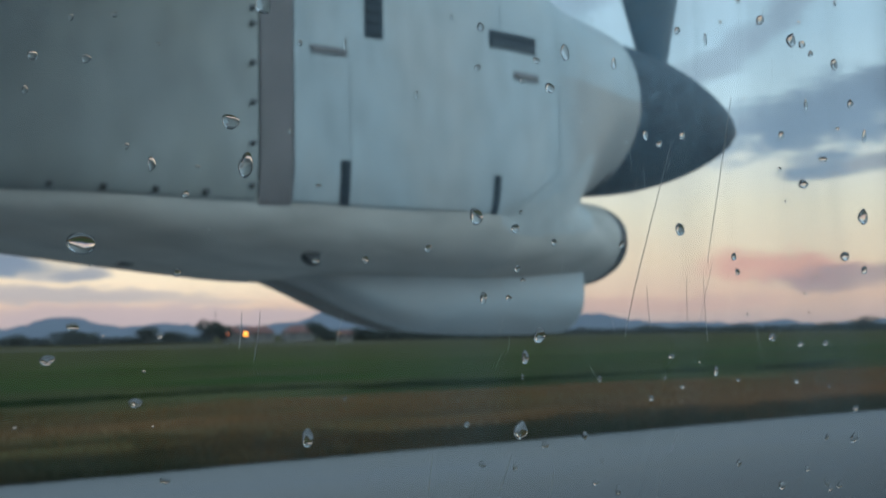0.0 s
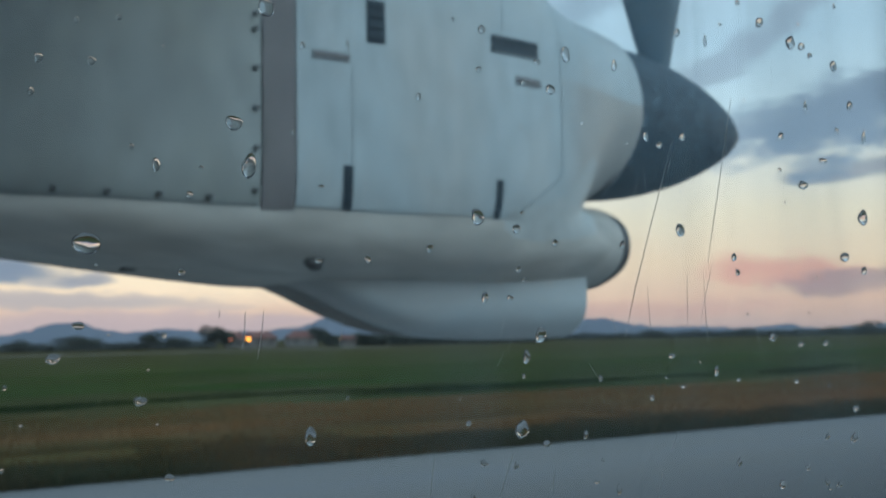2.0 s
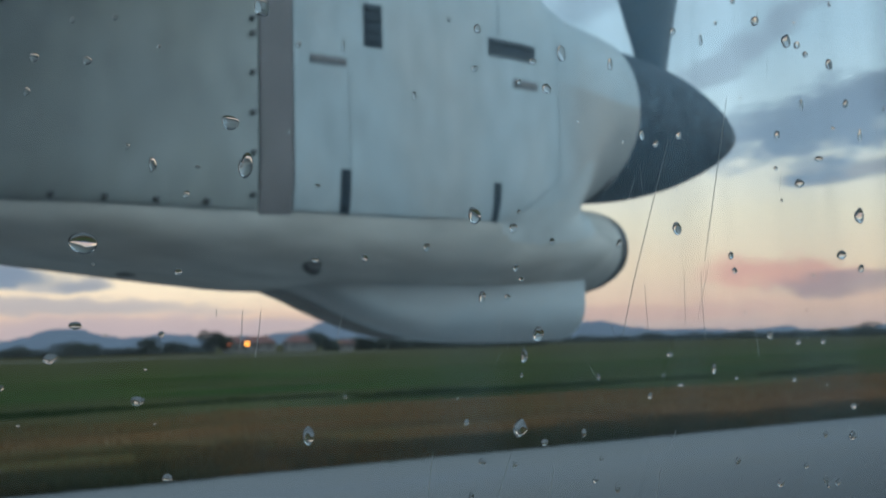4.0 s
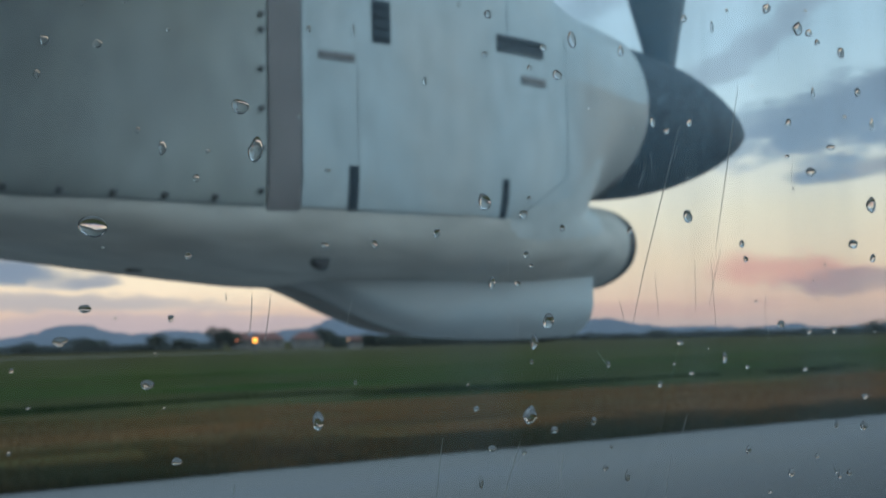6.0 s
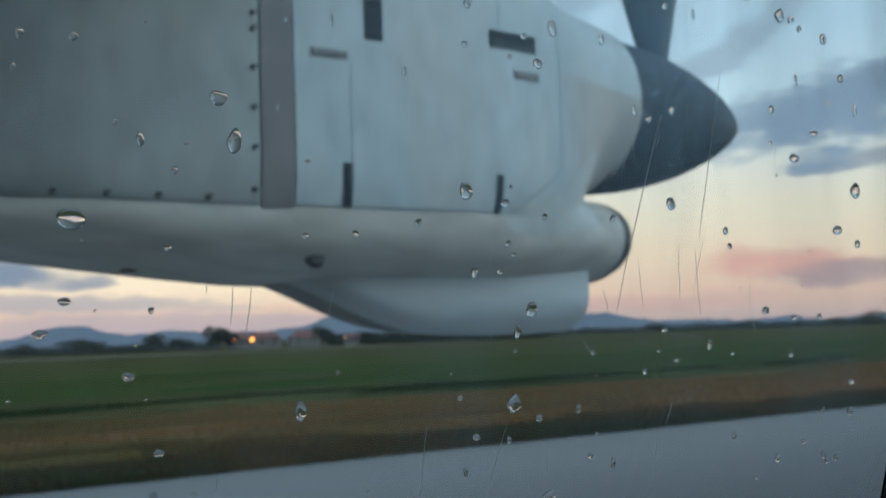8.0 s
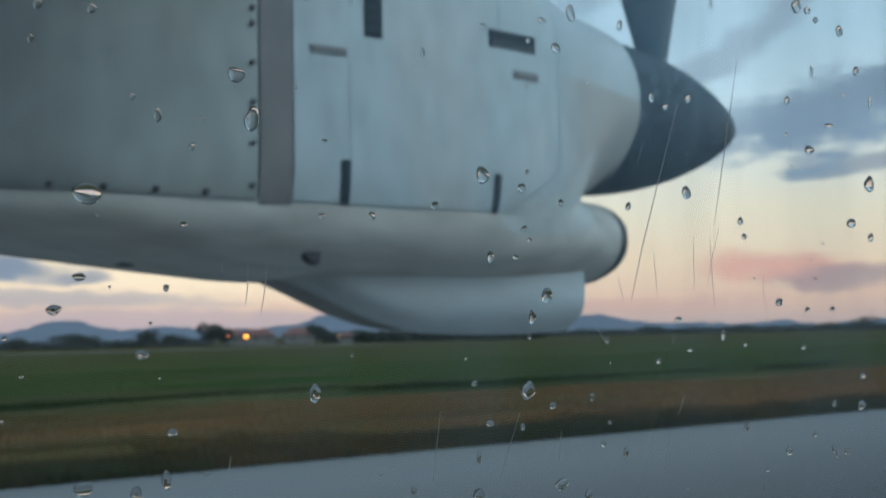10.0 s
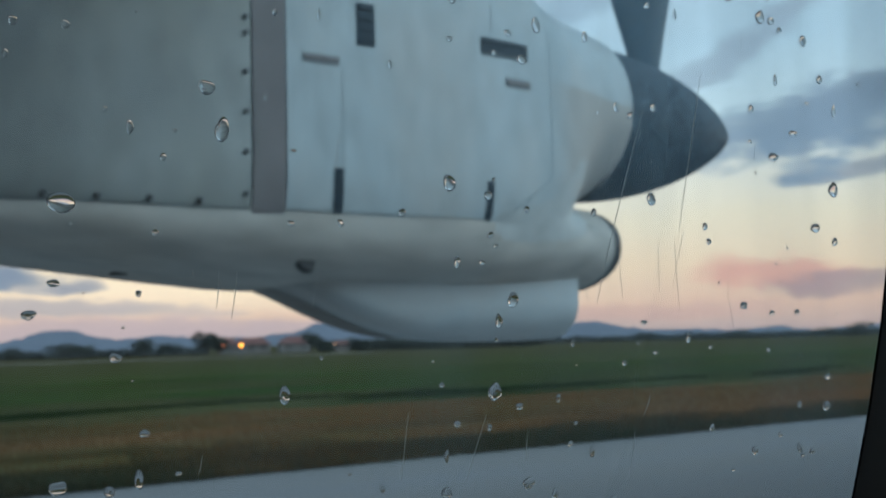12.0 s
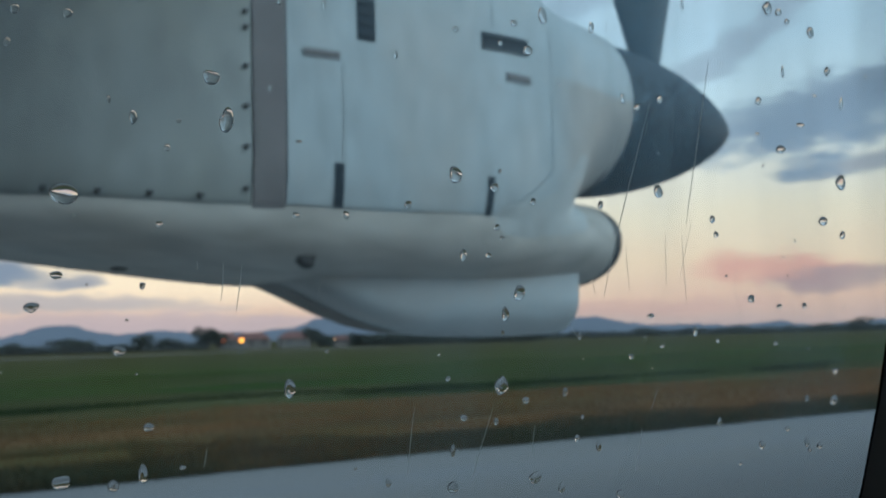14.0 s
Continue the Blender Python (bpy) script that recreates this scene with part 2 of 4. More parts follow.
def film_on(m, low, high):
    """A thin uneven film of dried rain and dust on the pane, which scatters a little daylight."""
    t = m.node_tree
    out, b = t.nodes["Material Output"], t.nodes["Principled BSDF"]
    dust = t.nodes.new("ShaderNodeBsdfTranslucent")
    dust.inputs[0].default_value = (0.60, 0.81, 0.96, 1)
    co, mp, n = t.nodes.new("ShaderNodeTexCoord"), t.nodes.new("ShaderNodeMapping"), t.nodes.new("ShaderNodeTexNoise")
    mp.inputs["Scale"].default_value = (42, 1, 4)
    n.inputs["Scale"].default_value, n.inputs["Detail"].default_value = 1.0, 5.0
    t.links.new(co.outputs["Object"], mp.inputs[0])
    t.links.new(mp.outputs[0], n.inputs[0])
    r = t.nodes.new("ShaderNodeMapRange")
    r.inputs[1].default_value, r.inputs[2].default_value, r.inputs[3].default_value, r.inputs[4].default_value = 0.3, 0.7, 0.15, 1.85
    t.links.new(n.outputs[0], r.inputs[0])
    sp = t.nodes.new("ShaderNodeSeparateXYZ")
    t.links.new(co.outputs["Object"], sp.inputs[0])
    g = t.nodes.new("ShaderNodeMapRange")
    g.inputs[1].default_value, g.inputs[2].default_value, g.inputs[3].default_value, g.inputs[4].default_value = 0.03, 0.20, low, high
    t.links.new(sp.outputs[0], g.inputs[0])
    both = t.nodes.new("ShaderNodeMath")
    both.operation = "MULTIPLY"
    t.links.new(r.outputs[0], both.inputs[0])
    t.links.new(g.outputs[0], both.inputs[1])
    up = t.nodes.new("ShaderNodeMapRange")
    up.inputs[1].default_value, up.inputs[2].default_value, up.inputs[3].default_value, up.inputs[4].default_value = 2.38, 2.455, 0.85, 2.3
    t.links.new(sp.outputs[2], up.inputs[0])
    all_three = t.nodes.new("ShaderNodeMath")
    all_three.operation = "MULTIPLY"
    t.links.new(both.outputs[0], all_three.inputs[0])
    t.links.new(up.outputs[0], all_three.inputs[1])
    mix = t.nodes.new("ShaderNodeMixShader")
    t.links.new(all_three.outputs[0], mix.inputs[0])
    t.links.new(b.outputs[0], mix.inputs[1])
    t.links.new(dust.outputs[0], mix.inputs[2])
    t.links.new(mix.outputs[0], out.inputs[0])


film_on(PANE, 0.016, 0.064)
SCRATCH = bpy.data.materials.new("pane_scratch")
SCRATCH.use_nodes = True
haze = SCRATCH.node_tree.nodes.new("ShaderNodeBsdfTranslucent")
haze.inputs[0].default_value = (0.62, 0.62, 0.60, 1)
SCRATCH.node_tree.links.new(haze.outputs[0], SCRATCH.node_tree.nodes["Material Output"].inputs[0])


def part(name, bm, material, parent=None, label="", smooth=None):
    me = bpy.data.meshes.new(name)
    bmesh.ops.recalc_face_normals(bm, faces=bm.faces)
    bm.to_mesh(me)
    bm.free()
    me.materials.append(material)
    if smooth is not None:
        me.shade_smooth()
        if smooth < 180:
            me.set_sharp_from_angle(angle=radians(smooth))
    ob = new(name, me)
    if parent:
        ob.parent = parent
    return tagged(ob, label)


def empty(name, label, category, group="", kind="", at=(0, 0, 0)):
    ob = new(name)
    ob.location = at
    return tagged(ob, label, category, group, kind)


def box(lo, hi, bevel=0.0):
    bm = bmesh.new()
    c, s = [(a + b) / 2 for a, b in zip(lo, hi)], [abs(b - a) for a, b in zip(lo, hi)]
    bmesh.ops.create_cube(bm, size=1, matrix=Matrix.LocRotScale(c, None, s))
    if bevel:
        bmesh.ops.bevel(bm, geom=bm.edges, offset=bevel, segments=2, affect="EDGES")
    return bm


def rings_to_bm(rings, cap=True):
    bm = bmesh.new()
    rows = [[bm.verts.new(p) for p in r] for r in rings]
    n = len(rows[0])
    for a, b in zip(rows, rows[1:]):
        for i in range(n):
            bm.faces.new((a[i], a[(i + 1) % n], b[(i + 1) % n], b[i]))
    if cap:
        bm.faces.new(rows[0])
        bm.faces.new(rows[-1])
    return bm


def interp(table, x):
    """Smooth values between the rows (x, values...) of a table."""
    if x <= table[0][0]:
        return table[0][1:]
    for i in range(len(table) - 1):
        a, b = table[i], table[i + 1]
        if x <= b[0]:
            p, q = table[max(i - 1, 0)], table[min(i + 2, len(table) - 1)]
            t, h, out = (x - a[0]) / (b[0] - a[0]), b[0] - a[0], []
            for k in range(1, len(a)):
                m0 = (b[k] - p[k]) / (b[0] - p[0]) * h
                m1 = (q[k] - a[k]) / (q[0] - a[0]) * h
                out.append((2 * t**3 - 3 * t**2 + 1) * a[k] + (t**3 - 2 * t**2 + t) * m0 + (3 * t**2 - 2 * t**3) * b[k] + (t**3 - t**2) * m1)
            return out
    return table[-1][1:]


AX = 2.86
# x, half width, middle height, half height, squareness
COWL = [(-3.0, 0.14, 3.46, 0.16, 2.0), (-2.0, 0.34, 3.36, 0.34, 2.4), (-1.0, 0.44, 3.28, 0.44, 4.0), (0.0, 0.46, 3.235, 0.495, 9.0), (0.6, 0.46, 3.215, 0.525, 10.0), (1.1, 0.46, 3.19, 0.55, 8.0), (1.5, 0.46, 3.18, 0.52, 6.4), (1.8, 0.449, 3.175, 0.445, 5.2),
        (1.98, 0.420, 3.165, 0.365, 3.1), (2.15, 0.375, 3.16, 0.322, 2.35), (2.35, 0.312, 3.15, 0.314, 2.1), (2.46, 0.278, 3.15, 0.296, 2.0)]
DUCT = [(-2.6, 0.16, 3.2, 0.1, 2), (-1.6, 0.34, 2.95, 0.1, 2.2), (-0.5, 0.42, 2.8, 0.085, 2.3), (0.4, 0.4155, 2.737, 0.0915, 3.2), (0.6, 0.4319, 2.735, 0.1112, 3.2), (0.8, 0.4402, 2.737, 0.1377, 3.2), (1, 0.443, 2.737, 0.1606, 3.2),
        (1.2, 0.4437, 2.737, 0.1791, 3.2), (1.5, 0.4407, 2.737, 0.183, 3.2), (1.65, 0.4348, 2.738, 0.1867, 3.2), (1.8, 0.4147, 2.734, 0.1859, 3.2), (2.1, 0.360, 2.698, 0.158, 2.3), (2.27, 0.315, 2.69, 0.147, 2.2), (2.36, 0.288, 2.687, 0.142, 2.2)]
SCOOP_Y = 2.807
# x, half width, height of the side edge, half width of the flat belly, belly height, rounding
SCOOP = [(1.13, 0.180, 2.618, 0.14, 2.600, 0.03), (1.25, 0.187, 2.582, 0.15, 2.556, 0.03), (1.314, 0.189, 2.556, 0.152, 2.531, 0.032), (1.40, 0.19, 2.520, 0.152, 2.492, 0.034), (1.48, 0.19, 2.490, 0.148, 2.459, 0.036), (1.56, 0.19, 2.466, 0.140, 2.431, 0.04),
         (1.64, 0.19, 2.456, 0.130, 2.413, 0.04), (1.73, 0.19, 2.456, 0.115, 2.401, 0.06), (1.90, 0.192, 2.464, 0.100, 2.390, 0.07), (2.05, 0.193, 2.458, 0.10, 2.387, 0.07), (2.225, 0.188, 2.458, 0.095, 2.391, 0.07)]


# underneath, the cowl fills out to meet the duct: x, lowest height, squareness
HANG = [(1.10, 2.640, 8.0), (1.50, 2.630, 7.0), (1.80, 2.663, 6.6), (1.88, 2.667, 6.5), (1.958, 2.675, 6.2), (2.05, 2.692, 5.4), (2.12, 2.718, 4.4), (2.20, 2.768, 3.2), (2.27, 2.812, 2.4), (2.33, 2.832, 2.05), (2.40, 2.860, 2.0), (2.46, 2.880, 2.0)]


def ring(table, x, grow=0.0, n=64):
    hw, zc, hh, e = interp(table, x)
    out = []
    for i in range(n):
        a = 2 * math.pi * i / n
        c, s = math.cos(a), math.sin(a)
        out.append((x, AX + (hw + grow) * math.copysign(abs(c) ** (2 / e), c), zc + (hh + grow) * math.copysign(abs(s) ** (2 / e), s)))
    return out


def scoop_ring(x, grow=0.0):
    """A flat-sided section with a rounded edge down to a narrower belly."""
    hw, edge, hb, belly, turn = interp(SCOOP, x)
    hw, hb, belly, edge, top = hw + grow, hb + grow * 0.7, belly - grow, edge - grow * 0.5, max(2.70, edge + 0.03) + grow
    corners = [(-hw, top), (-hw, edge), (-hb, belly), (hb, belly), (hw, edge), (hw, top)]
    out = []
    for i, (y, z) in enumerate(corners):
        if i in (0, 5):
            out.append((x, SCOOP_Y + y, z))
            continue
        (py, pz), (qy, qz) = corners[i - 1], corners[i + 1]
        u, v = math.hypot(py - y, pz - z), math.hypot(qy - y, qz - z)
        r = min(turn, 0.46 * u, 0.46 * v)
        a, b = (y + (py - y) * r / u, z + (pz - z) * r / u), (y + (qy - y) * r / v, z + (qz - z) * r / v)
        for k in range(9):
            t = k / 8
            out.append((x, SCOOP_Y + (1 - t) ** 2 * a[0] + 2 * t * (1 - t) * y + t * t * b[0], (1 - t) ** 2 * a[1] + 2 * t * (1 - t) * z + t * t * b[1]))
    return out


def cowl_ring(x):
    out = ring(COWL, x)
    if x > 1.10:
        (hw, zc, hh, e), (foot, square) = interp(COWL, x), interp(HANG, x)
        for j in range(33, 64):
            a = 2 * math.pi * j / 64
            c, d = math.cos(a), math.sin(a)
            out[j] = (x, AX + hw * math.copysign(abs(c) ** (2 / square), c), zc - (zc - foot) * abs(d) ** (2 / square))
    return out


def loft(table, x0, x1, steps, grow=0.0, cap=True, n=64):
    return rings_to_bm([ring(table, x0 + (x1 - x0) * i / steps, grow, n) for i in range(steps + 1)], cap)


def side(table, x, z, grow=0.0):
    """The y of the inboard skin at x and z."""
    hw, zc, hh, e = interp(table, x)
    if table is COWL and x > 1.10 and z < zc:
        foot, e = interp(HANG, x)
        hh = zc - foot
    return AX - (hw + grow) * max(0.0, 1 - (abs(z - zc) / (hh + grow)) ** e) ** (1 / e)


def patch(table, x0, x1, z0, z1, out, deep=0.012, nx=4, nz=4):
    """A thin plate that follows the skin, standing out by out."""
    bm = bmesh.new()
    grid = [[[bm.verts.new((x0 + (x1 - x0) * i / nx, side(table, x0 + (x1 - x0) * i / nx, z0 + (z1 - z0) * j / nz) + o, z0 + (z1 - z0) * j / nz)) for j in range(nz + 1)] for i in range(nx + 1)] for o in (-out, deep)]
    for g in grid:
        for i in range(nx):
            for j in range(nz):
                bm.faces.new((g[i][j], g[i + 1][j], g[i + 1][j + 1], g[i][j + 1]))
    f, b = grid
    edge = [(i, 0) for i in range(nx)] + [(nx, j) for j in range(nz)] + [(i, nz) for i in range(nx, 0, -1)] + [(0, j) for j in range(nz, 0, -1)]
    for (i, j), (k, l) in zip(edge, edge[1:] + edge[:1]):
        bm.faces.new((f[i][j], f[k][l], b[k][l], b[i][j]))
    return bm

# ---- ground ----
def sheet(x0, x1, y0, y1, z, nx, ny, relief=0.0, seed=0.0):
    bm = bmesh.new()
    g = [[bm.verts.new((x0 + (x1 - x0) * i / nx, y0 + (y1 - y0) * j / ny, z)) for j in range(ny + 1)] for i in range(nx + 1)]
    for i in range(nx):
        for j in range(ny):
            bm.faces.new((g[i][j], g[i + 1][j], g[i + 1][j + 1], g[i][j + 1]))
    if relief:
        for v in bm.verts:
            v.co.z += relief * noise.fractal(Vector((v.co.x * 0.35 + seed, v.co.y * 0.8, seed)), 1.0, 2.0, 4)
    return bm


def turf():
    """Verge and airfield grass: bands that run along the runway, dry beside the edge and green beyond."""
    m = bpy.data.materials.new("airfield_grass")
    m.use_nodes = True
    t = m.node_tree
    b = t.nodes["Principled BSDF"]
    b.inputs["Roughness"].default_value = 0.9
    b.inputs["Specular IOR Level"].default_value = 0.0
    co = t.nodes.new("ShaderNodeTexCoord")
    sp = t.nodes.new("ShaderNodeSeparateXYZ")
    t.links.new(co.outputs["Object"], sp.inputs[0])
    wide, fine = t.nodes.new("ShaderNodeTexNoise"), t.nodes.new("ShaderNodeTexNoise")
    mp = t.nodes.new("ShaderNodeMapping")
    mp.inputs["Scale"].default_value = (0.035, 0.30, 1)
    t.links.new(co.outputs["Object"], mp.inputs[0])
    t.links.new(mp.outputs[0], wide.inputs[0])
    wide.inputs["Scale"].default_value, wide.inputs["Detail"].default_value = 1.0, 6
    fine.inputs["Scale"].default_value, fine.inputs["Detail"].default_value = 1.0, 8
    mp2 = t.nodes.new("ShaderNodeMapping")
    mp2.inputs["Scale"].default_value = (0.09, 1.6, 1)
    t.links.new(co.outputs["Object"], mp2.inputs[0])
    t.links.new(mp2.outputs[0], fine.inputs[0])
    off = t.nodes.new("ShaderNodeMath")
    off.operation = "MULTIPLY_ADD"
    off.inputs[1].default_value, off.inputs[2].default_value = 34.0, -17.0
    t.links.new(wide.outputs[0], off.inputs[0])
    y = t.nodes.new("ShaderNodeMath")
    t.links.new(sp.outputs[1], y.inputs[0])
    t.links.new(off.outputs[0], y.inputs[1])
    mr = t.nodes.new("ShaderNodeMapRange")
    mr.inputs[1].default_value, mr.inputs[2].default_value = 10.0, 260.0
    t.links.new(y.outputs[0], mr.inputs[0])
    cr = t.nodes.new("ShaderNodeValToRGB")
    stops = [(10, (0.10, 0.066, 0.038)), (26, (0.14, 0.088, 0.048)), (33, (0.125, 0.085, 0.045)), (38, (0.060, 0.066, 0.030)), (42, (0.030, 0.048, 0.020)), (48, (0.033, 0.060, 0.018)), (70, (0.043, 0.070, 0.019)), (100, (0.056, 0.070, 0.025)), (160, (0.074, 0.070, 0.034)), (260, (0.080, 0.066, 0.038))]
    el = cr.color_ramp.elements
    while len(el) < len(stops):
        el.new(0.5)
    for e, (p, c) in zip(el, stops):
        e.position, e.color = (p - 10) / 250, (*c, 1)
    t.links.new(mr.outputs[0], cr.inputs[0])
    tone_node, wmap, wfac, olive = t.nodes.new("ShaderNodeTexNoise"), t.nodes.new("ShaderNodeMapping"), t.nodes.new("ShaderNodeMapRange"), t.nodes.new("ShaderNodeMix")
    wmap.inputs["Scale"].default_value, wmap.inputs["Location"].default_value = (0.045, 0.13, 1), (3.0, 1.5, 0)
    tone_node.inputs["Scale"].default_value, tone_node.inputs["Detail"].default_value = 1.0, 5
    t.links.new(co.outputs["Object"], wmap.inputs[0])
    t.links.new(wmap.outputs[0], tone_node.inputs[0])
    wfac.inputs[1].default_value, wfac.inputs[2].default_value, wfac.inputs[4].default_value = 0.42, 0.60, 1.0
    t.links.new(tone_node.outputs[0], wfac.inputs[0])
    olive.data_type = "RGBA"
    olive.inputs[7].default_value = (0.068, 0.068, 0.032, 1)
    t.links.new(wfac.outputs[0], olive.inputs[0])
    t.links.new(cr.outputs[0], olive.inputs[6])
    v = t.nodes.new("ShaderNodeMapRange")
    v.inputs[1].default_value, v.inputs[2].default_value, v.inputs[3].default_value, v.inputs[4].default_value = 0.32, 0.68, 0.35, 1.65
    t.links.new(fine.outputs[0], v.inputs[0])
    sc = t.nodes.new("ShaderNodeVectorMath")
    sc.operation = "SCALE"
    t.links.new(olive.outputs[2], sc.inputs[0])
    t.links.new(v.outputs[0], sc.inputs["Scale"])
    t.links.new(sc.outputs[0], b.inputs["Base Color"])
    return m


TURF = turf()
ASPHALT = mat("wet_grey_asphalt", (0.155, 0.156, 0.156), 0.7, vary=0.16, grain=40, stain=0.35, stretch=(0.3, 1, 1), tint=(0.125, 0.133, 0.148), tint_amount=0.7, bump=0.08, spec=0.25)
# darkening of a window reflection painted into the asphalt, strongest around y 9
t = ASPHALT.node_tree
tone_at, tone_y = t.nodes.new("ShaderNodeTexCoord"), t.nodes.new("ShaderNodeSeparateXYZ")
t.links.new(tone_at.outputs["Object"], tone_y.inputs[0])
reflect_dim = t.nodes.new("ShaderNodeMapRange")
reflect_dim.inputs[1].default_value, reflect_dim.inputs[2].default_value, reflect_dim.inputs[3].default_value, reflect_dim.inputs[4].default_value = 9.5, 15.5, 0.42, 1.0
t.links.new(tone_y.outputs[1], reflect_dim.inputs[0])
# unseen strip near the aircraft, made pale to bounce light onto the nacelle
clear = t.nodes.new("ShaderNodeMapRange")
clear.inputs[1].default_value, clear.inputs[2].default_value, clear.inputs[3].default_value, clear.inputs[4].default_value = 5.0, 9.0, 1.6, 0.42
t.links.new(tone_y.outputs[1], clear.inputs[0])
tone_by_y = t.nodes.new("ShaderNodeMath")
tone_by_y.operation = "MAXIMUM"
t.links.new(reflect_dim.outputs[0], tone_by_y.inputs[0])
t.links.new(clear.outputs[0], tone_by_y.inputs[1])
tone_node = t.nodes.new("ShaderNodeVectorMath")
tone_node.operation = "SCALE"
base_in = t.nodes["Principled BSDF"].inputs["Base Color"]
t.links.new(base_in.links[0].from_socket, tone_node.inputs[0])
t.links.new(tone_by_y.outputs[0], tone_node.inputs["Scale"])
t.links.new(tone_node.outputs[0], base_in)
ROAD_FAR = mat("pale_service_road", (0.13, 0.12, 0.105), 0.7, vary=0.15, grain=0.6, stain=0.05)
# the next two grasses turn darker and more olive towards low x
DRY = mat("dry_verge_grass", (0.232, 0.120, 0.053), 0.9, vary=0.3, grain=0.9, stain=0.3, stretch=(0.08, 1, 1), rand=0.05, island=True, tint=(0.100, 0.074, 0.038), tint_amount=0.8, spec=0.0, fade_tone=((0.055, 0.052, 0.026), 0, 12.0, 4.0, 0.5))
GREEN = mat("green_field_grass", (0.035, 0.064, 0.018), 0.9, vary=0.5, grain=0.5, stain=0.16, stretch=(0.12, 1, 1), rand=0.12, island=True, tint=(0.054, 0.066, 0.029), tint_amount=0.8, spec=0.0, fade_tone=((0.030, 0.048, 0.022), 0, 22.0, 7.0, 0.7))
DITCH = mat("rank_ditch_grass", (0.026, 0.044, 0.018), 0.9, vary=0.3, grain=0.5, stain=0.15, rand=0.2, island=True, tint=(0.03, 0.036, 0.014), tint_amount=0.8, spec=0.0)
WEED = mat("dark_edge_weeds", (0.05, 0.060, 0.038), 0.9, vary=0.3, grain=0.5, stain=0.15, rand=0.25, island=True, tint=(0.05, 0.036, 0.02), tint_amount=0.8, spec=0.0)
LEAF = mat("dusk_foliage", (0.07, 0.08, 0.07), 0.85, vary=0.3, grain=0.8, stain=0.2, rand=0.4, island=True, spec=0.1)
# aerial haze is mixed into this paler, bluer leaf colour
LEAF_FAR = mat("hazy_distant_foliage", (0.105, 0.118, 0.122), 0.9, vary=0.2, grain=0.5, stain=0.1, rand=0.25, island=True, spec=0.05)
BARK = mat("bark", (0.07, 0.055, 0.045), 0.9, vary=0.3, grain=8)
HILL = mat("distant_hills_haze_glow", (0.10, 0.12, 0.15), 0.95, vary=0.12, grain=0.02, stain=0.004, spec=0.0)
# a faint blue emission puts the haze of distance on the hills
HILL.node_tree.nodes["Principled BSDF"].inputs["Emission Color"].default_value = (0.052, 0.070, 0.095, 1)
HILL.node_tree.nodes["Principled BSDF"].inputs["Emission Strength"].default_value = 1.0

bm = sheet(-4600, 4600, -4600, 4600, -0.02, 46, 46)
tagged(part("ground", bm, TURF), "flat grassy airfield reaching to the horizon", "grass", kind="structure")
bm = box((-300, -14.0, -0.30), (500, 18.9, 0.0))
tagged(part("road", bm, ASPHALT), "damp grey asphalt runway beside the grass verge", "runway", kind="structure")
bm = box((-400, 214, -0.2), (125, 224, 0.02))
tagged(part("road_2", bm, ROAD_FAR), "pale narrow service road across the field", "road", kind="structure")


def blades(name, count, xr, yr, hr, wr, material, rng, lean=0.35, broken=False, taper=0.0, ragged=False, fray=0.0):
    """Upright grass blades, each a bent pair of triangles."""
    x = rng.uniform(*xr, count)
    y = yr[0] + (yr[1] - yr[0]) * rng.random(count) ** 1.3
    if fray:
        y = (y + fray * (np.array([2.2 * noise.noise(Vector((a * 0.09, 2.0, 6.0))) for a in x]) + rng.normal(0, 0.7, count))).clip(19.0)
    if ragged:
        reach = np.array([0.72 + 1.2 * noise.noise(Vector((a * 0.16, 4.0, 1.0))) + 0.6 * noise.noise(Vector((a * 0.7, 8.0, 1.0))) for a in x]).clip(0.6, 1.5)
        y = yr[0] + (y - yr[0]) * reach
    patchy = np.array([0.6 + 0.8 * (noise.noise(Vector((a * 0.25, b * 0.5, 3.0))) + 0.5) for a, b in zip(x, y)]).clip(0.3, 1.5)
    h, w = rng.uniform(*hr, count) * patchy, rng.uniform(*wr, count)
    h *= 1 - taper * (y - yr[0]) / (yr[1] - yr[0])
    if broken:
        stand = np.array([noise.noise(Vector((a * 0.11, b * 0.4, 9.0))) for a, b in zip(x, y)])
        keep = stand > 0.16
        x, y, h, w, count = x[keep], y[keep], h[keep] * (0.4 + 2.0 * stand[keep]).clip(0.4, 1.2), w[keep], int(keep.sum())
    turn, dx, dy = rng.uniform(0, math.pi, count), rng.normal(0, lean, count), rng.normal(0, lean, count)
    c, s = np.cos(turn) * w / 2, np.sin(turn) * w / 2
    v = np.zeros((count, 5, 3))
    v[:, 0] = np.stack([x - c, y - s, np.full(count, -0.03)], 1)
    v[:, 1] = np.stack([x + c, y + s, np.full(count, -0.03)], 1)
    mx, my = x + dx * h * 0.35, y + dy * h * 0.35
    v[:, 2] = np.stack([mx + c * 0.7, my + s * 0.7, h * 0.6], 1)
    v[:, 3] = np.stack([mx - c * 0.7, my - s * 0.7, h * 0.6], 1)
    v[:, 4] = np.stack([x + dx * h, y + dy * h, h], 1)
    base = np.arange(count)[:, None] * 5
    quads, tris = (base + np.array([0, 1, 2, 3])).tolist(), (base + np.array([3, 2, 4])).tolist()
    me = bpy.data.meshes.new(name)
    me.from_pydata(v.reshape(-1, 3).tolist(), [], quads + tris)
    me.materials.append(material)
    return new(name, me)


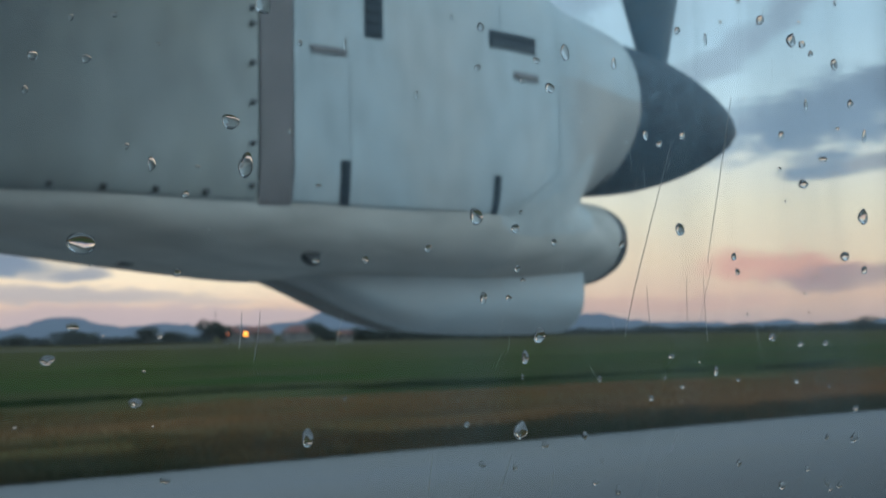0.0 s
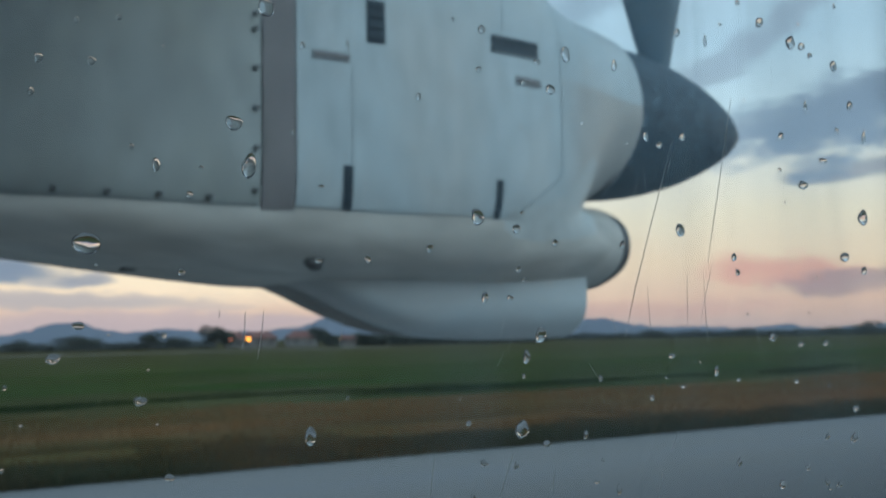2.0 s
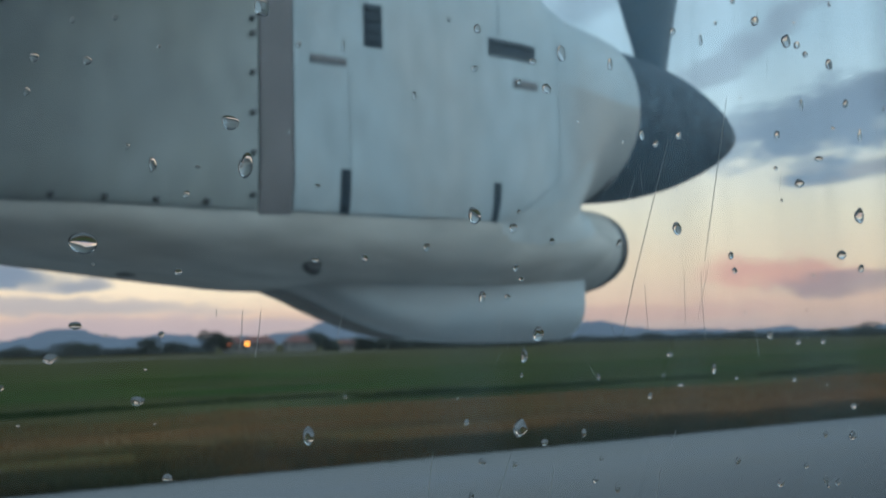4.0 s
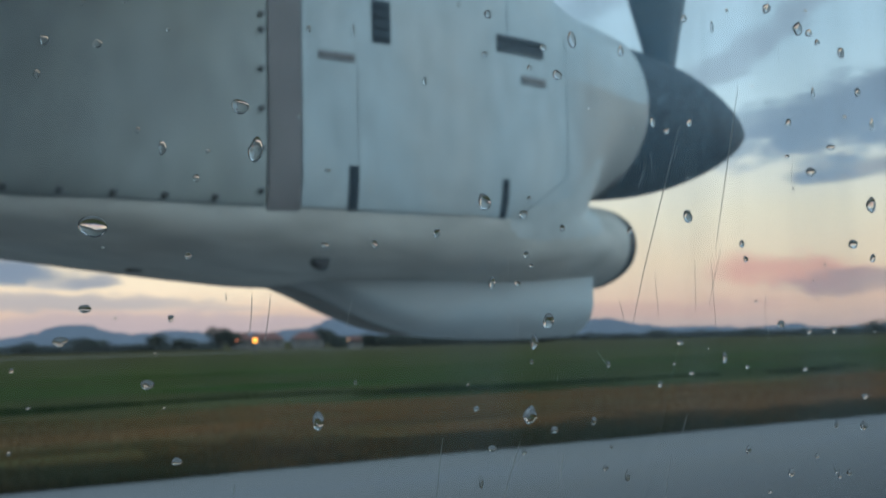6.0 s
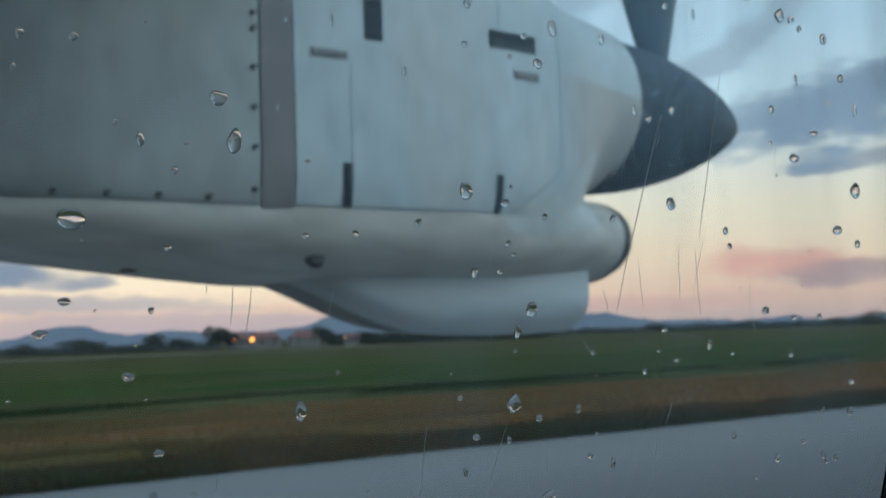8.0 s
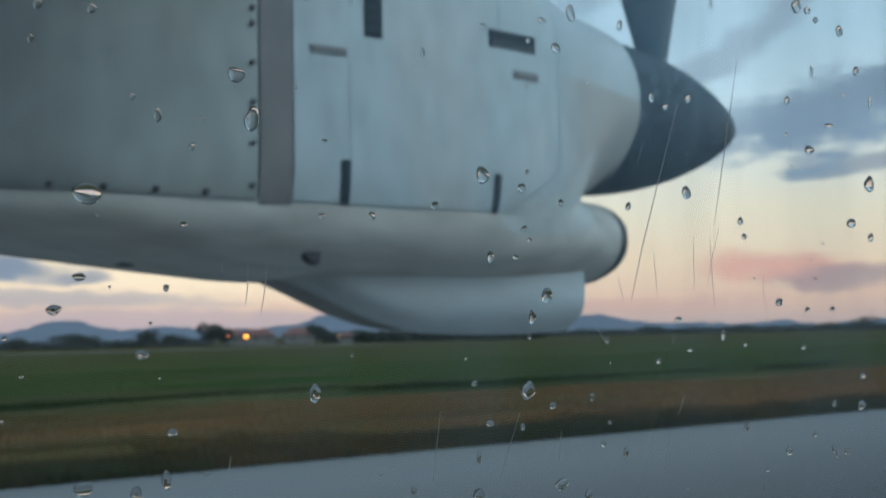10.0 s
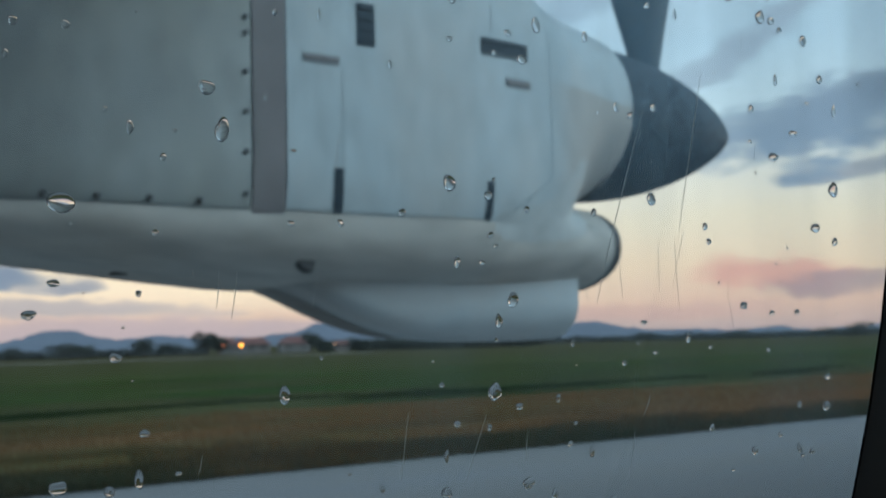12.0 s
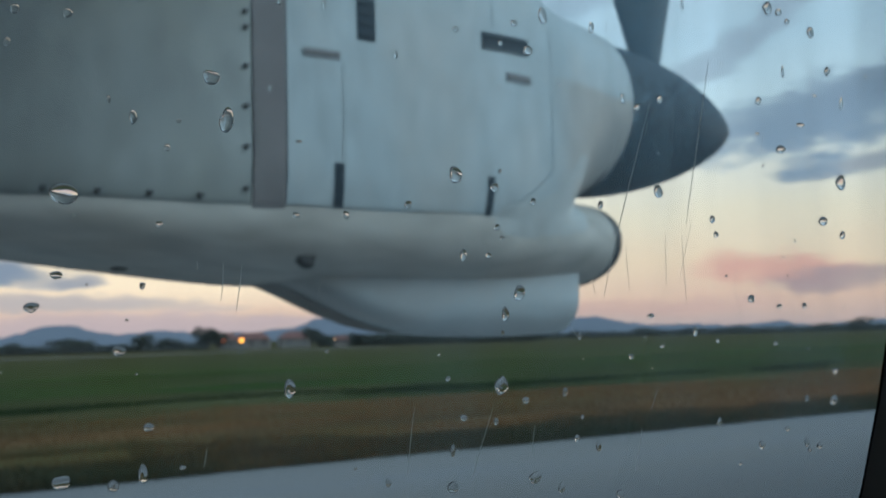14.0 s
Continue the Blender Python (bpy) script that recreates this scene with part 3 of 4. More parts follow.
rng = np.random.default_rng(7)
tagged(blades("verge_grass", 120000, (0, 56), (18.9, 35), (0.05, 0.19), (0.005, 0.014), DRY, rng, fray=1.6), "dry brown grass along the runway edge", "grass", kind="stuff")
tagged(blades("edge_weeds", 64000, (0, 38), (18.72, 24.0), (0.08, 0.28), (0.006, 0.016), WEED, rng, taper=0.6, ragged=True), "dark low weeds growing over the runway edge", "weeds", kind="stuff")
tagged(blades("field_grass", 60000, (0, 110), (33, 80), (0.04, 0.11), (0.008, 0.02), GREEN, rng, fray=1.9), "short green grass on the airfield", "grass", kind="stuff")

tagged(blades("ditch_grass", 30000, (4, 80), (40.5, 44.0), (0.05, 0.22), (0.01, 0.03), DITCH, rng, broken=True), "darker rank grass along a shallow drain", "grass", kind="stuff")


# ---- distance ----
def polar(az, dist, z=0.0):
    return Vector((dist * math.sin(radians(az)), dist * math.cos(radians(az)), z))


def ridge(name, dist, peaks, base, rough, seed, material, label):
    """A hill range round the horizon with broad peaks (azimuth, height in degrees, width)."""
    bm = bmesh.new()
    low, top, back = [], [], []
    for i in range(901):
        az = -100 + i * 0.3
        h = base + sum(p * math.exp(-((az - a) / w) ** 2) for a, p, w in peaks)
        h += rough * noise.fractal(Vector((az * 0.35, seed, 0)), 1.0, 2.0, 5) + rough * 0.3 * noise.fractal(Vector((az * 2.0, seed, 5)), 1.0, 2.0, 3)
        zz = 2.4 + dist * math.tan(radians(max(h, 0.03)))
        low.append(bm.verts.new(polar(az, dist - 250, -4)))
        top.append(bm.verts.new(polar(az, dist, zz)))
        back.append(bm.verts.new(polar(az, dist + 250, -4)))
    for i in range(900):
        bm.faces.new((low[i], low[i + 1], top[i + 1], top[i]))
        bm.faces.new((top[i], top[i + 1], back[i + 1], back[i]))
    return tagged(part(name, bm, material, smooth=180), label, "hills", kind="structure")


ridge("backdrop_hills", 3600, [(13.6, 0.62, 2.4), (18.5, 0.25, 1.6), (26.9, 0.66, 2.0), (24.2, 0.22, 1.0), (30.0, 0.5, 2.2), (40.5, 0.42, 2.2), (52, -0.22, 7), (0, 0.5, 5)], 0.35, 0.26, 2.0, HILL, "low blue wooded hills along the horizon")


def leaf_mass(rng, lobes, count, size):
    """Leaf clumps scattered through lobes (centre, radii), joined."""
    verts, faces = [], []
    for k in range(count):
        c, r = lobes[rng.integers(len(lobes))]
        d = rng.normal(size=3)
        d /= np.linalg.norm(d)
        p = np.array(c) + d * np.array(r) * rng.uniform(0.55, 1.08)
        u = rng.normal(size=3)
        u /= np.linalg.norm(u)
        w = np.cross(u, rng.normal(size=3))
        w /= np.linalg.norm(w)
        s = size * rng.uniform(0.5, 1.4)
        n = len(verts)
        verts += [tuple(p - u * s), tuple(p + w * s * 0.6), tuple(p + u * s), tuple(p - w * s * 0.6)]
        faces.append((n, n + 1, n + 2, n + 3))
    return verts, faces


def mesh_ob(name, verts, faces, material, parent=None):
    me = bpy.data.meshes.new(name)
    me.from_pydata(verts, [], faces)
    me.materials.append(material)
    ob = new(name, me)
    ob.parent = parent
    return ob


def tree(az, dist, height, spread, seed):
    rg = np.random.default_rng(seed)
    root = empty("tree", "dark broad-leaved tree beside the airfield", "tree", "trees along the field", at=polar(az, dist, -0.02))
    bm = rings_to_bm([[(r * math.cos(a) + 0.15 * k, r * math.sin(a), z) for a in (i * math.pi / 4 for i in range(8))] for k, (z, r) in enumerate(((0, 0.03 * height), (height * 0.25, 0.022 * height), (height * 0.6, 0.012 * height)))])
    for i in range(4):
        a, z0 = rg.uniform(0, 6.28), height * rg.uniform(0.22, 0.4)
        tip = Vector((math.cos(a) * spread * 0.35, math.sin(a) * spread * 0.35, z0 + height * 0.25))
        m = Matrix.Translation((Vector((0.1, 0, z0)) + tip) / 2) @ (tip - Vector((0.1, 0, z0))).to_track_quat("Z", "Y").to_matrix().to_4x4()
        bmesh.ops.create_cone(bm, segments=6, radius1=0.014 * height, radius2=0.005 * height, depth=(tip - Vector((0.1, 0, z0))).length, matrix=m)
    part("trunk", bm, BARK, root, smooth=40)
    lobes = [((rg.normal(0, spread * 0.2), rg.normal(0, spread * 0.2), height * rg.uniform(0.35, 0.8)), (spread * 0.3, spread * 0.3, height * rg.uniform(0.14, 0.24))) for _ in range(9)]
    mesh_ob("crown", *leaf_mass(rg, lobes, 1300, height * 0.045), LEAF, root)
    return root


TREES = [(13.6, 300, 5.0, 9), (14.4, 305, 4.0, 6), (17.4, 320, 5.4, 9), (18.6, 315, 4.2, 6), (20.6, 300, 6.8, 7), (21.2, 306, 5.6, 5), (26.0, 310, 6.4, 5), (11.2, 330, 4.0, 8), (43.5, 420, 3.6, 9), (48.3, 430, 4.0, 10), (54.2, 300, 4.6, 9), (52.6, 340, 3.6, 8)]
for i, (az, dist, height, spread) in enumerate(TREES):
    tree(az, dist, height, spread, 20 + i)


def hedgerow(name, az0, az1, dist, low, high, count, seed, label, size=0.55, material=LEAF):
    rg = np.random.default_rng(seed)
    n = int((az1 - az0) * 5)
    lobes = []
    for i in range(n):
        az = az0 + (az1 - az0) * (i + rg.uniform(0, 1)) / n
        h = low + (high - low) * (0.5 + 0.5 * noise.fractal(Vector((az * 0.9, seed, 0)), 1.0, 2.0, 4)) * rg.uniform(0.75, 1.15)
        p = polar(az, dist * rg.uniform(0.96, 1.05), h * 0.45)
        lobes.append((tuple(p), (dist * rg.uniform(0.005, 0.012), dist * 0.008, h * 0.55)))
    return tagged(mesh_ob(name, *leaf_mass(rg, lobes, count, size), material), label, "hedge", kind="stuff")


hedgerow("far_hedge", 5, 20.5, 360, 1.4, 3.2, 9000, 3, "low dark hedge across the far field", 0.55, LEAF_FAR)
hedgerow("tree_line", 26.4, 38, 330, 2.6, 4.2, 8000, 4, "dense dark hedge behind the far field")
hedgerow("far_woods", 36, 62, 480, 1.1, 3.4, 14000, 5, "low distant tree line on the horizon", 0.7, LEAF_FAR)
hedgerow("far_scrub", -40, 5, 380, 1.5, 4.0, 7000, 6, "low scrub along the far field")

WALL = mat("pale_house_render", (0.20, 0.19, 0.185), 0.8, vary=0.1, grain=2)
TILE = mat("red_roof_tiles", (0.17, 0.075, 0.065), 0.8, vary=0.2, grain=3)
PANEG = mat("dark_window_glass", (0.04, 0.05, 0.06), 0.2, vary=0.1)


def house(az, dist, width, depth, eaves, rise, label, turn=0.0):
    root = empty("house", label, "house", "houses beyond the field", at=polar(az, dist, -0.02))
    root.rotation_euler = (0, 0, radians(-az + turn))
    part("wall", box((-width / 2, -depth / 2, 0), (width / 2, depth / 2, eaves)), WALL, root)
    bm = bmesh.new()
    o, w, d = 0.5, width / 2 + 0.5, depth / 2 + 0.5
    lo = [bm.verts.new(p) for p in ((-w, -d, eaves + 0.01), (w, -d, eaves + 0.01), (w, d, eaves + 0.01), (-w, d, eaves + 0.01))]
    r0, r1 = bm.verts.new((-w + d * 0.7, 0, eaves + rise)), bm.verts.new((w - d * 0.7, 0, eaves + rise))
    for f in ((lo[0], lo[1], r1, r0), (lo[2], lo[3], r0, r1), (lo[1], lo[2], r1), (lo[3], lo[0], r0), lo):
        bm.faces.new(f)
    roof = part("roof", bm, TILE, root, "red tiled hipped roof")
    part("chimney", box((width * 0.2, -0.4, eaves + rise * 0.4), (width * 0.2 + 0.7, 0.3, eaves + rise + 0.5)), WALL, roof)
    n = max(2, int(width / 3.2))
    for i in range(n):
        x = -width / 2 + width * (i + 0.5) / n
        win = part("window", box((x - 0.65, -depth / 2 - 0.06, 1.0), (x + 0.65, -depth / 2 + 0.05, 2.3), 0.02), WALL, root)
        part("pane", box((x - 0.55, -depth / 2 - 0.08, 1.1), (x + 0.55, -depth / 2 - 0.05, 2.2)), PANEG, win)
    return root


house(22.9, 330, 11, 7, 2.8, 2.0, "long pale house with a red tiled roof behind the field")
house(25.1, 340, 9, 7, 2.8, 2.2, "pale house with a red roof beside dark trees", 12)
house(27.6, 300, 4.0, 3, 2.2, 0.9, "small white shed in front of the hedge")
house(21.7, 345, 6, 6, 3.2, 1.8, "small house with a reddish roof behind trees", -10)


def mast_lamp(az, dist, height, head, color, strength, label):
    root = empty("floodlight", label, "lamp", at=polar(az, dist, -0.02))
    bm = bmesh.new()
    bmesh.ops.create_cone(bm, segments=10, radius1=0.12, radius2=0.07, depth=height, matrix=pose(0, 0, height / 2))
    part("pole", bm, STEEL, root, smooth=40)
    bm = bmesh.new()
    bmesh.ops.create_cone(bm, segments=16, cap_ends=True, radius1=head * 0.62, radius2=head * 0.3, depth=head * 0.5, matrix=pose(0, head * 0.3, height, 90, 0, 0))
    shade = part("housing", bm, STEEL, root, smooth=40)
    bm = bmesh.new()
    bmesh.ops.create_uvsphere(bm, u_segments=16, v_segments=8, radius=head * 0.5, matrix=pose(0, 0, height) @ Matrix.Diagonal((1, 0.5, 1, 1)))
    part("lens", bm, glow_mat("sodium_lamp_" + str(az), color, strength), shade, smooth=180)
    root.rotation_euler = (0, 0, radians(-az))
    return root


mast_lamp(22.38, 200, 2.5, 0.68, (1.0, 0.36, 0.04), 4.5, "bright orange sodium floodlight on a short pole")
mast_lamp(21.45, 260, 2.6, 0.55, (1.0, 0.25, 0.10), 0.45, "dim reddish lamp on a pole by the houses")

mast_lamp(27.25, 285, 2.3, 0.5, (1.0, 0.55, 0.30), 0.6, "faint warm lamp on a pole beside a shed")

# ---- cabin and window ----
WX, WZ = 0.067, 2.480


def outline(hw, hh, y, n=72):
    """A rounded oval opening."""
    return [(WX + hw * math.cos(2 * math.pi * i / n), y, WZ + hh * math.sin(2 * math.pi * i / n)) for i in range(n)]


def frame_panel(hw, hh, y0, y1, x0, x1, z0, z1):
    """A wall slab with a rounded opening through it."""
    bm = bmesh.new()
    n = len(outline(hw, hh, 0))

    def outer(p, y):
        dx, dz = p[0] - WX, p[2] - WZ
        k = min((x1 - WX) / dx if dx > 1e-9 else ((x0 - WX) / dx if dx < -1e-9 else 1e9), (z1 - WZ) / dz if dz > 1e-9 else ((z0 - WZ) / dz if dz < -1e-9 else 1e9))
        return (WX + dx * k, y, WZ + dz * k)
    loops = []
    for y in (y0, y1):
        loops.append(([bm.verts.new(p) for p in outline(hw, hh, y)], [bm.verts.new(outer(p, y)) for p in outline(hw, hh, y)]))
    (ai, ao), (bi, bo) = loops
    for i in range(n):
        j = (i + 1) % n
        bm.faces.new((ai[i], ai[j], ao[j], ao[i]))
        bm.faces.new((bi[i], bi[j], bo[j], bo[i]))
        bm.faces.new((ai[i], ai[j], bi[j], bi[i]))
        bm.faces.new((ao[i], ao[j], bo[j], bo[i]))
    return bm


wall = tagged(part("wall_cabin", frame_panel(0.200, 0.260, 0.125, 0.17, -2.4, 3.0, 1.75, 2.95), HULLP), "painted fuselage side wall round the window", "wall", kind="structure")
window = empty("window_1", "rain-spotted scratched cabin window with a dark surround", "window", kind="structure", at=(WX, 0.14, WZ))


def in_window(ob):
    ob.matrix_parent_inverse = Matrix.Translation((-WX, -0.14, -WZ))
    return ob


in_window(part("window_frame", frame_panel(0.1265, 0.198, 0.104, 0.120, -0.30, 0.40, 2.15, 2.80), TRIM, window, "dark rounded window surround", 40))
in_window(part("reveal", rings_to_bm([outline(0.1265 + 0.0735 * k / 4, 0.198 + 0.062 * k / 4, 0.1205 + 0.0045 * k / 4) for k in range(5)], False), TRIM, window, smooth=60))
pane = in_window(part("pane", rings_to_bm([outline(0.1995, 0.2595, y) for y in (0.1438, 0.1450)]), PANE, window, "clear acrylic pane with streaks and scratches"))
pane.visible_shadow = False

# hull: round shell above, below and behind
shell = [(0.17, 2.95), (0.10, 3.18), (-0.10, 3.45), (-0.45, 3.68), (-0.95, 3.80), (-1.6, 3.80), (-2.1, 3.66), (-2.45, 3.40), (-2.68, 3.0), (-2.75, 2.4), (-2.66, 1.9), (-2.4, 1.5), (-1.9, 1.2), (-1.28, 1.1), (-0.6, 1.2), (-0.15, 1.45), (0.10, 1.60), (0.17, 1.75)]
bm = bmesh.new()
outs = [[bm.verts.new((x, y, z)) for y, z in shell] for x in (-2.4, 3.0)]
ins = [[bm.verts.new((x, -1.28 + (y + 1.28) * 0.967, 2.4 + (z - 2.4) * 0.967)) for y, z in shell] for x in (-2.4, 3.0)]
for k in range(len(shell) - 1):
    bm.faces.new((outs[0][k], outs[0][k + 1], outs[1][k + 1], outs[1][k]))
    bm.faces.new((ins[0][k], ins[0][k + 1], ins[1][k + 1], ins[1][k]))
for e in (0, 1):
    for k in range(len(shell) - 1):
        bm.faces.new((outs[e][k], outs[e][k + 1], ins[e][k + 1], ins[e][k]))
tagged(part("wall_hull", bm, HULLP, smooth=40), "rounded pale fuselage shell", "fuselage", kind="structure")
for nm, x in (("wall_front", 3.0), ("wall_rear", -2.44)):
    bm = bmesh.new()
    for xx in (x, x + 0.04):
        bm.faces.new([bm.verts.new((xx, y, z)) for y, z in shell])
    tagged(part(nm, bm, CABIN), "plain grey cabin end wall", "wall", kind="structure")
tagged(part("floor", box((-2.39, -2.35, 1.25), (2.99, 0.0, 1.30)), CABIN), "grey cabin floor", "floor", kind="structure")

# ---- engine nacelle ----
nacelle = empty("engine_nacelle", "grey painted turboprop engine nacelle under the high wing", "engine nacelle", at=(0, 0, 0))
part("inner_skin", loft(COWL, -2.9, 2.41, 60, -0.012), GROOVE, nacelle, smooth=60)
rear = part("rear_cowl", loft(COWL, -3.0, 1.023, 48, cap=False), PAINT_REAR, nacelle, "weathered grey cowl panel, darkened for the wing's shade", smooth=60)
strip = part("firewall_strip", loft(COWL, 1.027, 1.114, 4, 0.002, cap=False), STRIP, nacelle, "brown-grey metal band", smooth=60)
front = part("front_cowl", rings_to_bm([cowl_ring(1.118 + 0.8816 * i / 28) for i in range(29)], False), PAINT, nacelle, "pale blue-grey cowl door", smooth=60)
nose_rings = [cowl_ring(2.0 + 0.46 * i / 28) for i in range(29)]
bm_up, bm_low = bmesh.new(), bmesh.new()
# the seam runs level round the ring's sides
for bm, span in ((bm_up, range(0, 33)), (bm_low, list(range(32, 64)) + [0])):
    rows = [[bm.verts.new(r[k % 64]) for k in span] for r in nose_rings]
    for a, b in zip(rows, rows[1:]):
        for k in range(len(rows[0]) - 1):
            bm.faces.new((a[k], a[k + 1], b[k + 1], b[k]))
nose = part("nose_cowl", bm_up, PAINT, nacelle, "pale blue-grey upper cowl ring", smooth=60)
part("lower_nose_cowl", bm_low, PAINT_NOSE, nacelle, "lower cowl ring stained tan with dust", smooth=60)
duct = part("intake_duct", loft(DUCT, -2.6, 2.34, 72), PAINT_DUCT, nacelle, "rounded grey air intake duct", smooth=60)
# a smooth fairing carries the cowl's side down into the duct, bridging the hollow between them
def skin_at(x, z):
    (_, zc, hh, _), foot = interp(DUCT, x), interp(HANG, x)[0]
    return min(side(COWL, x, z) if z > foot else 9.0, side(DUCT, x, z) if abs(z - zc) < hh else 9.0)


def bridged(points):
    """The outer hull of a row of (height, y) points, read back at each height."""
    hull = []
    for p in points:
        while len(hull) > 1 and (hull[-1][0] - hull[-2][0]) * (p[1] - hull[-2][1]) <= (hull[-1][1] - hull[-2][1]) * (p[0] - hull[-2][0]):
            hull.pop()
        hull.append(p)
    out, k = [], 0
    for z, _ in points:
        while k < len(hull) - 2 and hull[k + 1][0] < z:
            k += 1
        (z0, y0), (z1, y1) = hull[k], hull[k + 1]
        out.append(y0 + (y1 - y0) * (z - z0) / (z1 - z0))
    return out


rows = []
bm = bmesh.new()
for i in range(33):
    x = 1.762 + 0.452 * i / 32
    (_, zc, hh, _), ease = interp(DUCT, x), min(1.0, i / 10, (32 - i) / 13)
    ease = ease * ease * (3 - 2 * ease)
    zs = [zc - 0.86 * hh + (2.97 - zc + 0.86 * hh) * k / 47 for k in range(48)]
    flush = [skin_at(x, z) for z in zs]
    line = []
    for z, y, h in zip(zs, flush, bridged(list(zip(zs, flush)))):
        gap = (y - h) * ease
        line.append((x, y - gap - 0.0004 if gap > 0.0003 else y + 0.001, z))
    back = max(p[1] for p in line) + 0.05
    rows.append([bm.verts.new(p) for p in line] + [bm.verts.new((x, back, zs[-1])), bm.verts.new((x, back, zs[0]))])
n = len(rows[0])
for a, b in zip(rows, rows[1:]):
    for k in range(n):
        bm.faces.new((a[k], a[(k + 1) % n], b[(k + 1) % n], b[k]))
bm.faces.new(rows[0])
bm.faces.new(rows[-1])
part("chin_fairing", bm, PAINT_CHIN, nacelle, "smooth fairing between cowl and intake duct", smooth=70)
lip_rings = []
hw, zc, hh, e = interp(DUCT, 2.36)
for k in range(9):
    a = math.pi * k / 8
    x, g = 2.338 + 0.045 * math.sin(a), 0.003 - 0.028 * (1 - math.cos(a)) / 2
    lip_rings.append([(x, AX + (hw + g) * math.copysign(abs(math.cos(b)) ** (2 / e), math.cos(b)), zc + (hh + g) * math.copysign(abs(math.sin(b)) ** (2 / e), math.sin(b))) for b in (2 * math.pi * i / 64 for i in range(64))])
part("intake_lip", rings_to_bm(lip_rings, False), RUBBER, duct, "black rubber de-icing lip", smooth=80)
scoop = part("oil_cooler_scoop", rings_to_bm([scoop_ring(1.13 + 1.095 * i / 40) for i in range(41)]), PAINT_SCOOP, nacelle, "pale scoop below the intake duct", smooth=60)
BELLY_DARK = mat("dark_belly_paint", (0.245, 0.237, 0.222), 0.6, vary=0.3, grain=16, stain=4, stretch=(0.5, 1, 1), tint=(0.155, 0.143, 0.133), tint_amount=0.8)
# darker sheet over the far part of the scoop's belly
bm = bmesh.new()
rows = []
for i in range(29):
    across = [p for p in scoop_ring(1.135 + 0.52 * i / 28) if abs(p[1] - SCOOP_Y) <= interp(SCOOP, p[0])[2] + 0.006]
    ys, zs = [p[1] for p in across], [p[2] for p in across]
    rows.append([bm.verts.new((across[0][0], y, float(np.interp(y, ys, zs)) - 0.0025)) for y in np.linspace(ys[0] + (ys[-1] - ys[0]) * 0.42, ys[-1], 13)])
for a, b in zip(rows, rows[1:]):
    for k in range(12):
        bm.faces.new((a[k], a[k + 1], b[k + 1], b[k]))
part("belly_panel", bm, BELLY_DARK, scoop, "dark brown-grey panel under the scoop", smooth=60)
part("scoop_mouth", rings_to_bm([[(x, y, z) for _, y, z in scoop_ring(2.225, g)] for x, g in ((2.224, -0.018), (2.229, -0.020))]), DARK, scoop)


def vent(x0, x1, z0, z1, slats, material=DARK, parent=front):
    v = part("vent", patch(COWL, x0, x1, z0, z1, 0.0022), material, parent, "dark louvred vent")
    for i in range(slats):
        z = z0 + (z1 - z0) * (i + 0.5) / slats
        part("slat", patch(COWL, x0 + 0.004, x1 - 0.004, z - 0.0035, z + 0.0035, 0.006, 0.0, 4, 1), SLAT if material == DARK else STRIP, v)
    return v


vent(1.319, 1.373, 3.170, 3.284, 4)
intake = vent(1.721, 1.898, 3.198, 3.248, 2)
part("lip", patch(COWL, 1.727, 1.894, 3.200, 3.214, 0.004, 0.0, 6, 2), LIP, intake, "grey sloping lip of the vent")
vent(1.808, 1.908, 3.115, 3.142, 1, LOUVRE)
vent(1.163, 1.268, 3.108, 3.132, 1, LOUVRE)
vent(1.248, 1.275, 2.726, 2.841, 3)
vent(1.734, 1.758, 2.719, 2.836, 3)
bm = bmesh.new()
bmesh.ops.create_cone(bm, segments=24, cap_ends=True, radius1=0.027, radius2=0.022, depth=0.02, matrix=pose(1.2015, side(DUCT, 1.2015, 2.603) - 0.001, 2.603, 62, 0, 0))
part("hatch", bm, PORT, duct, "small dark round drain port", 40)


def stud(x, z, r, parent, table=COWL):
    bm = bmesh.new()
    bmesh.ops.create_cone(bm, segments=14, cap_ends=True, radius1=r, radius2=r * 0.75, depth=0.012, matrix=pose(x, side(table, x, z) - 0.004, z, 90, 0, 0))
    return part("latch", bm, STEEL, parent, smooth=40)


for x in (0.07, 0.19, 0.307, 0.424, 0.540, 0.657, 0.775, 0.895):
    stud(x, 2.742, 0.0085, rear)
for z in (3.30, 3.200, 3.161, 3.064, 2.965, 2.866, 2.763):
    stud(1.009, z, 0.0075, rear)
# panel joints on the doors
part("joint", patch(COWL, 1.2735, 1.2753, 2.845, 3.10, 0.0010, 0.004, 1, 10), FAINT, front)
part("joint", patch(COWL, 1.760, 1.7622, 3.26, 3.5, 0.0012, 0.004, 1, 8), FAINT, front)
part("joint", patch(COWL, 1.114, 1.75, 2.7290, 2.7315, 0.0026, 0.004, 16, 1), JOINT, front)
part("joint", patch(COWL, 0.3, 1.014, 2.7290, 2.7315, 0.0026, 0.004, 16, 1), JOINT, rear)
stud(0.418, 3.165, 0.020, rear)
part("joint", patch(COWL, 1.9975, 2.0, 2.87, 3.38, 0.0012, 0.004, 1, 12), FAINT, front)
part("drain_fitting", box((0.808, 2.81, 2.592), (0.848, 2.87, 2.63), 0.004), PORT, duct, "small dark drain fitting under the duct")
